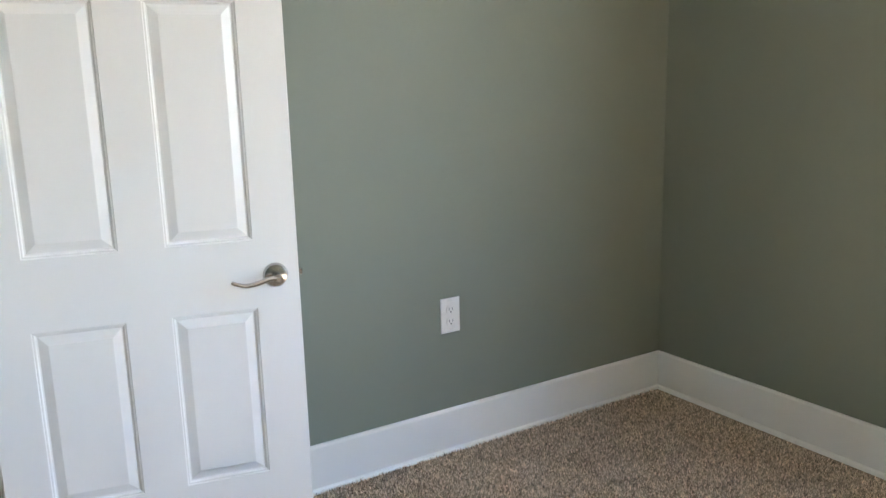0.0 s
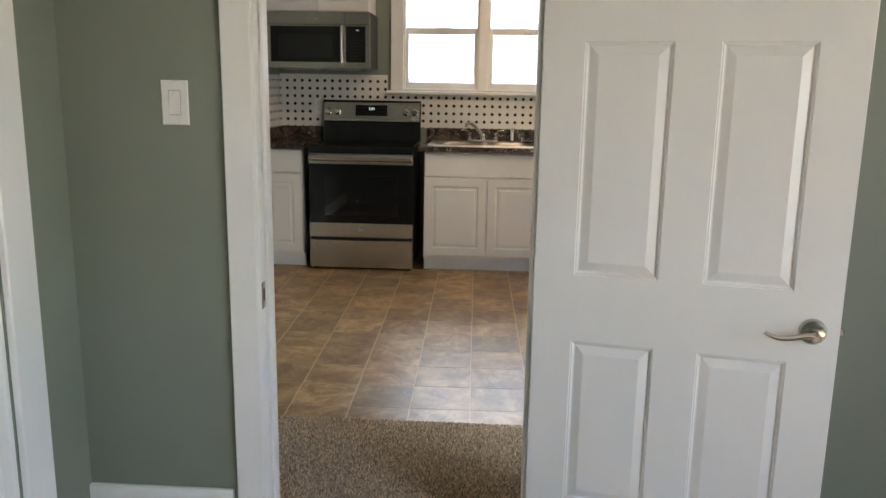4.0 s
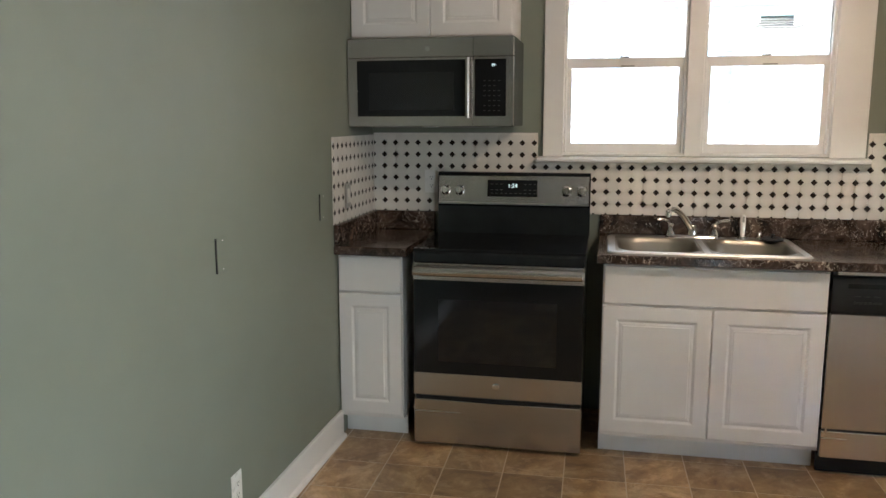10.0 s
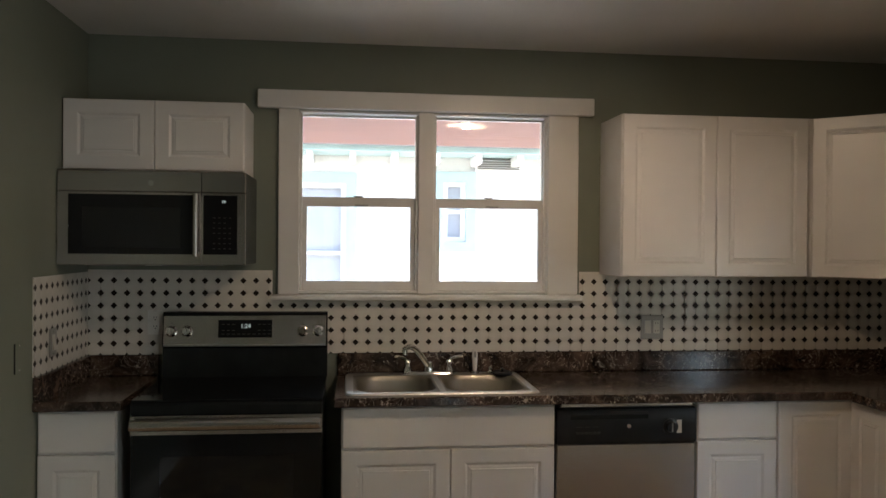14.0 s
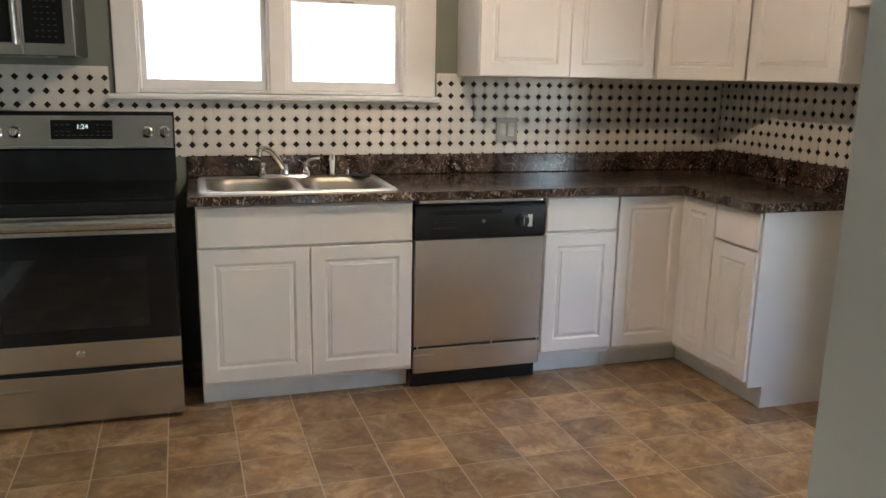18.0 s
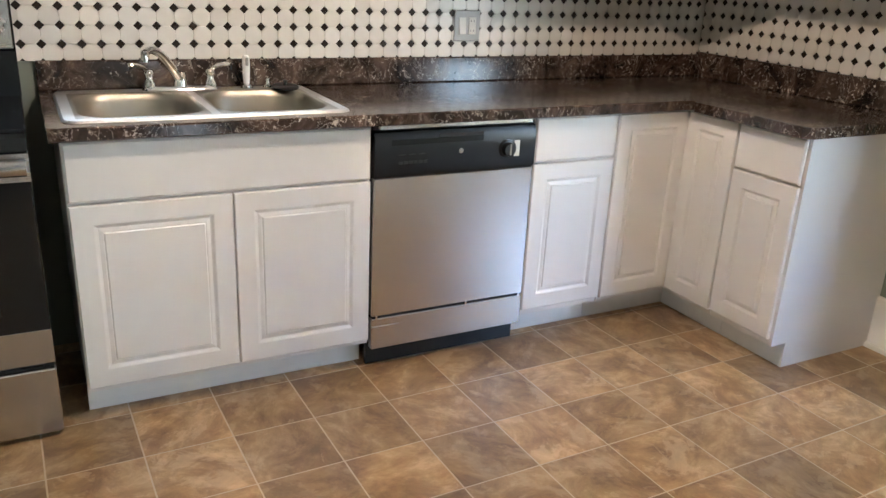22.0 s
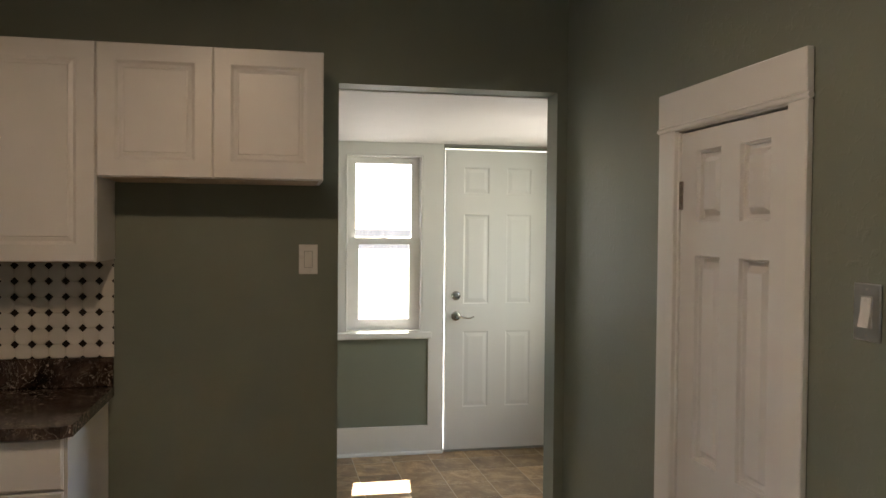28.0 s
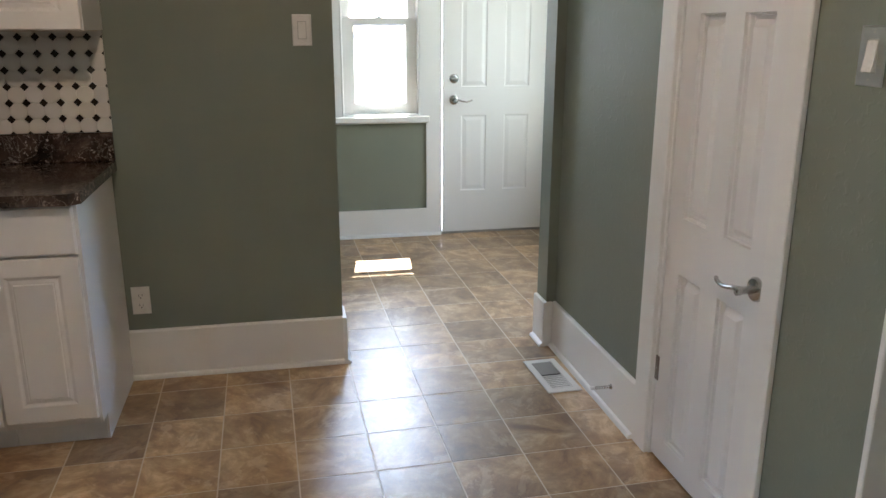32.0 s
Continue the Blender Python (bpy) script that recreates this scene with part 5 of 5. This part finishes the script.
# ---- switches, outlets, vent ----
def plate(name, label, m, w=0.072, h=0.116, mat=None, inserts=(), category="outlet", screws=True):
    """A wall plate: its face looks along local -y, its middle at the origin."""
    ob = thing(name, label, category, m)
    mat = mat or M_PLASTIC
    # inserts of nickel plates get the white with shade put into its colour
    white = M_DIMPLASTIC if mat is M_SATINPLATE else M_PLASTIC
    part("cover", board((-w / 2, w / 2), (-h / 2, h / 2), (-0.006, -0.0004), "xz", c=0.0025), mat, ob)
    for kind, x in inserts:
        if kind == "rocker":
            # the rocker's outline shadow, put in as a darker box
            part("surround", box(x - 0.0170, x + 0.0170, -0.0068, -0.0055, -0.0335, 0.0335, 0.0005), M_ROCKERSHADE, ob, "grey surround that paints the shadow line round the rocker")
            part("rocker", prism([(-0.0060, -0.031), (-0.0150, -0.031), (-0.0095, 0.0), (-0.0075, 0.031), (-0.0060, 0.031)], "x", x - 0.0145, x + 0.0145), white, ob, "white rocker")
        elif kind == "duplex":
            for z in (-0.0205, 0.0205):
                f = part("receptacle", loft([[(p, -0.0055, q + z) for p, q in rounded(x - 0.0165, x + 0.0165, -0.0145, 0.0145, 0.010, 4)], [(p, -0.0085, q + z) for p, q in rounded(x - 0.0160, x + 0.0160, -0.0140, 0.0140, 0.010, 4)]]), M_PLASTIC, ob)
                for sx in (-0.0065, 0.0065):
                    part("slot", box(x + sx - 0.001, x + sx + 0.001, -0.0088, -0.0080, z - 0.002, z + 0.007, 0.0002), M_GAPSHADE, f)
                part("slot", lathe([(0, 0), (0.0026, 0), (0.0026, 0.0006), (0, 0.0006)], pose(x, -0.0083, z - 0.008, 90), 10), M_GAPSHADE, f)
        elif kind == "gfi":
            part("receptacle", box(x - 0.0165, x + 0.0165, -0.0085, -0.0055, -0.033, 0.033, 0.001), white, ob)
            for z in (-0.020, 0.018):
                for sx in (-0.0065, 0.0065):
                    part("slot", box(x + sx - 0.001, x + sx + 0.001, -0.0090, -0.0080, z - 0.003, z + 0.006, 0.0002), M_GAPSHADE, ob)
        elif kind == "toggle":
            part("lever", box(x - 0.005, x + 0.005, -0.020, -0.005, -0.004, 0.012, 0.002), M_PLASTIC, ob)
    if screws:
        for z in (-h / 2 + 0.012, h / 2 - 0.012):
            part("screw", lathe([(0, 0), (0.003, 0), (0.0025, 0.0012), (0, 0.0014)], pose(0, -0.0058, z, 90), 10), M_NICKEL if mat is M_SATINPLATE else M_PLASTIC, ob)
    return ob


plate("wall_outlet", "white duplex outlet on the backsplash beside the range", pose(0.314, -0.0085, 1.163), inserts=[("duplex", 0)])
plate("wall_switch", "two-gang nickel plate with a white switch and outlet on the backsplash", pose(2.742, -0.0085, 1.133), w=0.118, h=0.120, mat=M_SATINPLATE, inserts=[("rocker", -0.023), ("gfi", 0.023)], category="switch", screws=False)
plate("wall_switch", "satin nickel switch plate with a white rocker above the short worktop", pose(0.0085, -0.456, 1.126, 0, 0, 90), mat=M_SATINPLATE, inserts=[("rocker", 0)], category="switch")
for py, pz, gap in ((-0.770, 1.107, 0.0015), (-1.690, 1.052, 0.004)):
    blank_p = plate("blank_plate", "blank sage painted cover plate with a painted shadow line along one edge", pose(0.0, py, pz, 0, 0, 90), mat=M_WALL, category="cover plate")
    # the plate's edge shadow, laid on as a near-black strip
    part("gap", box(-0.036 - gap, -0.0365, -0.0058, -0.0004, -0.056, 0.056, 0.0003), M_GAPSHADE, blank_p, "dark strip painting the shadow at the plate's edge")
plate("wall_outlet", "white duplex outlet low on the sage wall", pose(0.0, -1.664, 0.244, 0, 0, 90), inserts=[("duplex", 0)])
plate("wall_switch", "white rocker switch on the sage wall near the opening", pose(E, -1.917, 1.399, 0, 0, -90), w=0.074, h=0.118, inserts=[("rocker", 0)], category="switch")
plate("wall_outlet", "white duplex outlet in the empty refrigerator place", pose(E, -1.223, 0.339, 0, 0, -90), inserts=[("duplex", 0)])
plate("wall_switch", "shiny chrome switch plate with a white rocker beside the closet door", pose(2.240, YB, 1.361, 0, 0, 180), w=0.077, h=0.119, mat=M_PLATE, inserts=[("rocker", 0)], category="switch")
plate("wall_switch", "white rocker switch on the bedroom wall beside the doorway", pose(0.817, YR, 1.281, 0, 0, 0), w=0.074, h=0.118, inserts=[("rocker", 0)], category="switch")
plate("wall_outlet", "white duplex outlet on the bedroom wall", pose(3.130, YR, 0.484, 0, 0, 0), w=0.075, h=0.120, inserts=[("duplex", 0)])

reg = thing("floor_register", "white metal floor register set in the tiles", "vent", pose(3.700, -2.875, 0.0025, 0, 0, 2))
part("frame", board((-0.158, 0.158), (-0.072, 0.072), (0.006, 0.0), "xy", holes=[(-0.128, 0.128, -0.045, 0.045)], c=0.002), M_TRIM, reg, "white metal rim")
part("well", box(-0.127, 0.127, -0.044, 0.044, 0.0002, 0.001, 0.0002), M_GAPSHADE, reg)
part("damper", box(0.008, 0.126, -0.043, 0.043, 0.003, 0.0045, 0.0005), M_GREYPL, reg, "grey closed half")
for i in range(8):
    part("slat", box(-0.124 + 0.0158 * i, -0.115 + 0.0158 * i, -0.0445, 0.0445, 0.002, 0.0055, 0.0008), M_TRIM, reg)
dstop = thing("door_stop", "spring door stop with a white tip on the baseboard", "door stop", pose(3.345, YB + 0.016, 0.110, -90))
part("rosette", lathe([(0, 0), (0.011, 0), (0.009, 0.006), (0, 0.007)], None, 14), M_NICKEL, dstop)
coil = [(0.0055 * math.cos(k * 0.9), 0.0055 * math.sin(k * 0.9), 0.006 + 0.00095 * k) for k in range(66)]
part("spring", tube(coil, 0.0016, 6), M_NICKEL, dstop, "steel coil spring")
part("tip", lathe([(0.007, 0.066), (0.0075, 0.078), (0.005, 0.082), (0, 0.082)], None, 12), M_PLASTIC, dstop, "white rubber tip")

lamp = thing("ceiling_light", "lit white drum ceiling light with a gilt finial", "ceiling light", pose(2.03, -1.55, H))
part("canopy", lathe([(0.0, -0.0005), (0.120, -0.0005), (0.146, -0.030), (0.156, -0.130), (0.150, -0.130), (0.140, -0.032), (0.116, -0.008), (0.0, -0.008)], None, 36), M_CEIL, lamp, "white enamelled drum")
part("finial", lathe([(0.012, -0.175), (0.014, -0.182), (0.006, -0.190), (0.008, -0.196), (0.0, -0.202)], None, 16), M_BRASS, lamp, "gilt finial")
part("stem", lathe([(0.004, -0.175), (0.004, -0.0082)], None, 10), M_BRASS, lamp)


# ---- backsplash: cream octagon tiles and black dots ----
PITCH, DOT = 0.0594, 0.0152     # tile spacing; half a dot's diagonal
splash = thing("backsplash", "cream octagon tile backsplash with black dots", "backsplash", kind="structure")
part("grout", board((0.005, E - 0.005), (1.0095, 1.400), (-0.0035, -0.0004), "xz", holes=[(0.853, 2.364, 1.268, 1.41)]), M_GROUT, splash, smooth=False)
part("grout", board((-0.636, -0.004), (1.0095, 1.400), (0.0035, 0.0004), "yz"), M_GROUT, splash, smooth=False)
part("grout", board((-1.186, -0.004), (1.0245, 1.400), (E - 0.0035, E - 0.0004), "yz"), M_GROUT, splash, smooth=False)


def clip_poly(poly, ins, lim):
    """Cuts a convex outline by one limit: (axis, sign, value)."""
    ax, sg, val = lim
    out = []
    for i, p in enumerate(poly):
        q = poly[(i + 1) % len(poly)]
        dp, dq = sg * (p[ax] - val), sg * (q[ax] - val)
        if dp <= 0:
            out.append(p)
        if dp * dq < 0:
            k = dp / (dp - dq)
            out.append((p[0] + (q[0] - p[0]) * k, p[1] + (q[1] - p[1]) * k))
    return out


def octagon(cx, cz, g=0.0010):
    h, d = PITCH / 2 - g, DOT + 0.0012
    return [(cx + h, cz - h + d - g), (cx + h, cz + h - d + g), (cx + h - d + g, cz + h), (cx - h + d - g, cz + h), (cx - h, cz + h - d + g), (cx - h, cz - h + d - g), (cx - h + d - g, cz - h), (cx + h - d + g, cz - h)]


def dot(cx, cz):
    return [(cx + DOT, cz), (cx, cz + DOT), (cx - DOT, cz), (cx, cz - DOT)]


def field(u0, u1, z0, z1, uo, zo, place, keepout=None, near=None):
    """Lays tiles and dots over a wall's rectangle; near: the stretch whose tiles are pieces of their own."""
    far_w, far_d = bmesh.new(), bmesh.new()
    meshes = {}
    n = 0
    for i in range(int((u0 - uo) / PITCH) - 1, int((u1 - uo) / PITCH) + 2):
        for j in range(int((z0 - zo) / PITCH) - 1, int((z1 - zo) / PITCH) + 2):
            for tag, cx, cz, make in (("w", uo + (i + 0.5) * PITCH, zo + (j + 0.5) * PITCH, octagon), ("d", uo + i * PITCH, zo + j * PITCH, dot)):
                whole = make(cx, cz)
                poly = whole
                for lim in ((0, -1, u0), (0, 1, u1), (1, -1, z0), (1, 1, z1)):
                    poly = clip_poly(poly, 0, lim)
                if len(poly) < 3:
                    continue
                mx, mz = sum(p[0] for p in poly) / len(poly), sum(p[1] for p in poly) / len(poly)
                if keepout and keepout[0] - 0.004 < mx < keepout[1] + 0.004 and mz > keepout[2]:
                    continue
                if keepout and keepout[0] < mx < keepout[1]:
                    poly = clip_poly(poly, 0, (1, 1, keepout[2]))
                    if len(poly) < 3:
                        continue
                top = 0.0062 if tag == "w" else 0.0060
                sink_ = 0.0009
                if near and near[0] < cx < near[1] and len(poly) == len(whole) and all(abs(p[0] - q[0]) + abs(p[1] - q[1]) < 1e-6 for p, q in zip(poly, whole)):
                    if tag not in meshes:
                        b = bmesh.new()
                        piece(b, [(p[0] - cx, p[1] - cz) for p in whole], lambda a, c, d: (a, -d, c), top, sink_)
                        bmesh.ops.recalc_face_normals(b, faces=b.faces)
                        me = bpy.data.meshes.new("octagon_tile" if tag == "w" else "dot_tile")
                        b.to_mesh(me)
                        b.free()
                        me.materials.append(M_WTILE if tag == "w" else M_DOT)
                        meshes[tag] = me
                    shared(meshes[tag].name.split(".")[0], meshes[tag], splash, Matrix.Translation(place(cx, cz, 0)))
                    n += 1
                else:
                    piece(far_w if tag == "w" else far_d, poly, place, top, sink_)
    for b, mt, nm in ((far_w, M_WTILE, "octagon_tiles"), (far_d, M_DOT, "dot_tiles")):
        tagged(part(nm, b, mt, splash, smooth=False), kind="stuff")
    return n


def piece(b, poly, place, top, ease):
    """One tile: an outline with eased edges."""
    cx, cz = sum(p[0] for p in poly) / len(poly), sum(p[1] for p in poly) / len(poly)
    lo = [b.verts.new(place(p[0], p[1], 0.0034)) for p in poly]
    mid = [b.verts.new(place(p[0], p[1], top - ease * 0.6)) for p in poly]
    hi = []
    for p in poly:
        d = math.hypot(p[0] - cx, p[1] - cz)
        k = max(0.0, 1 - ease / d) if d > 1e-9 else 1
        hi.append(b.verts.new(place(cx + (p[0] - cx) * k, cz + (p[1] - cz) * k, top)))
    n = len(poly)
    for i in range(n):
        b.faces.new([lo[i], lo[(i + 1) % n], mid[(i + 1) % n], mid[i]])
        b.faces.new([mid[i], mid[(i + 1) % n], hi[(i + 1) % n], hi[i]])
    b.faces.new(hi)


field(0.0075, E - 0.0075, 1.0100, 1.400, 0.004, 1.0035, lambda a, c, d: (a, -d, c), keepout=(0.853, 2.364, 1.268), near=(1.17, 3.45))
field(-0.636, -0.0075, 1.0100, 1.400, -0.0300, 1.0035, lambda a, c, d: (d, a, c))
field(-1.186, -0.0075, 1.0250, 1.400, -0.0054, 1.0190, lambda a, c, d: (E - d, a, c))

# ---- floors ----
floor = tagged(part("floor", board((-0.10, XM + 0.10), (-4.02, 0.10), (-0.0009, -0.12), "xy"), M_JOINT, smooth=False), label="brown mottled vinyl tile floor with pale joints", category="floor", kind="structure")
TP, TG, TURN = 0.2545, 0.0024, radians(1.1)
NEAR, FAR = [], bmesh.new()


def tile_outline(i, j):
    u0, v0 = i * TP, j * TP
    ca, sa = math.cos(TURN), math.sin(TURN)
    return [(1.310 + ca * a - sa * b, -0.830 + sa * a + ca * b) for a, b in ((u0 + TG, v0 + TG), (u0 + TP - TG, v0 + TG), (u0 + TP - TG, v0 + TP - TG), (u0 + TG, v0 + TP - TG))]


def lay(poly, whole, rect):
    for lim in ((0, -1, rect[0]), (0, 1, rect[1]), (1, -1, rect[2]), (1, 1, rect[3])):
        poly = clip_poly(poly, 0, lim)
        if len(poly) < 3:
            return None
    return poly


tile_me = bpy.data.meshes.new("tile")
tb = bmesh.new()
hs = TP / 2 - TG
rings = [[tb.verts.new((sx * (hs - e), sy * (hs - e), z)) for sx, sy in ((-1, -1), (1, -1), (1, 1), (-1, 1))] for e, z in ((0, -0.0008), (0, -0.0004), (0.0010, 0.0))]
for p, q in zip(rings, rings[1:]):
    for k in range(4):
        tb.faces.new([p[k], p[(k + 1) % 4], q[(k + 1) % 4], q[k]])
tb.faces.new(rings[-1])
tb.to_mesh(tile_me)
tb.free()
tile_me.materials.append(M_TILE)
count = 0
for i in range(-8, 22):
    for j in range(-14, 5):
        whole = tile_outline(i, j)
        for rect in ((0.0, E, -3.261, 0.0), (E, XM, -3.80, -1.22)):
            poly = lay(whole, whole, rect)
            if poly is None:
                continue
            uncut = len(poly) == 4 and all(abs(p[0] - q[0]) + abs(p[1] - q[1]) < 1e-6 for p, q in zip(poly, whole))
            cx, cy = sum(p[0] for p in whole) / 4, sum(p[1] for p in whole) / 4
            if uncut and count < 300:
                shared("tile", tile_me, floor, Matrix.Translation((cx, cy, 0)) @ Matrix.Rotation(TURN, 4, "Z"))
                count += 1
            else:
                FAR.faces.new([FAR.verts.new((p[0], p[1], 0.0)) for p in poly])
tagged(part("cut_tiles", FAR, M_TILE, floor, smooth=False), kind="stuff")

# ---- bedroom carpet ----
carpet = tagged(part("carpet", prism([(XW + 0.001, YF + 0.001), (XE - 0.001, YF + 0.001), (XE - 0.001, YR - 0.001), (DX1 - 0.001, YR - 0.001), (DX1 - 0.001, YK), (XB - 0.020, YK), (XB - 0.020, -3.262), (0.001, -3.262), (0.001, YK), (DX0 + 0.001, YK), (DX0 + 0.001, YR - 0.001), (XW + 0.001, YR - 0.001)], "z", -0.11, 0.006), M_CARPET, smooth=False), label="speckled beige frieze carpet", category="carpet", kind="structure")


def tufts(rects, per_m2, seed):
    """Short tufts of yarn: many small bent blades in one mesh."""
    rg = np.random.RandomState(seed)
    vs, fs = [], []
    base = 0
    for x0, x1, y0, y1, k in rects:
        n = int((x1 - x0) * (y1 - y0) * per_m2 * k)
        px, py = rg.uniform(x0, x1, n), rg.uniform(y0, y1, n)
        a, lean = rg.uniform(0, 6.283, n), rg.uniform(0.002, 0.008, n)
        h, w = rg.uniform(0.007, 0.014, n), rg.uniform(0.0022, 0.0042, n)
        ca, sa = np.cos(a), np.sin(a)
        tri = np.stack([np.stack([px - w * ca, py - w * sa, np.full(n, 0.004)], 1), np.stack([px + w * ca, py + w * sa, np.full(n, 0.004)], 1),
                        np.stack([px + w * sa, py - w * ca, np.full(n, 0.004)], 1),
                        np.stack([px + lean * sa, py + lean * ca, 0.004 + h], 1)], 1).reshape(-1, 3)
        idx = base + 4 * np.arange(n)[:, None]
        fs.append(np.concatenate([idx + np.array([[0, 1, 3]]), idx + np.array([[1, 2, 3]]), idx + np.array([[2, 0, 3]])]))
        vs.append(tri)
        base += 4 * n
    me = bpy.data.meshes.new("carpet_pile")
    me.from_pydata(np.concatenate(vs).tolist(), [], np.concatenate(fs).tolist())
    me.materials.append(M_TUFT)
    ob = new("carpet_pile", me)
    ob.parent = carpet
    return tagged(ob, kind="stuff")


tufts([(0.65, 2.05, -3.99, -3.266, 1.0), (DX0 + 0.01, DX1 - 0.01, -4.14, -3.99, 1.0), (0.80, 4.08, -5.70, -4.14, 0.85)], 50000, 4)
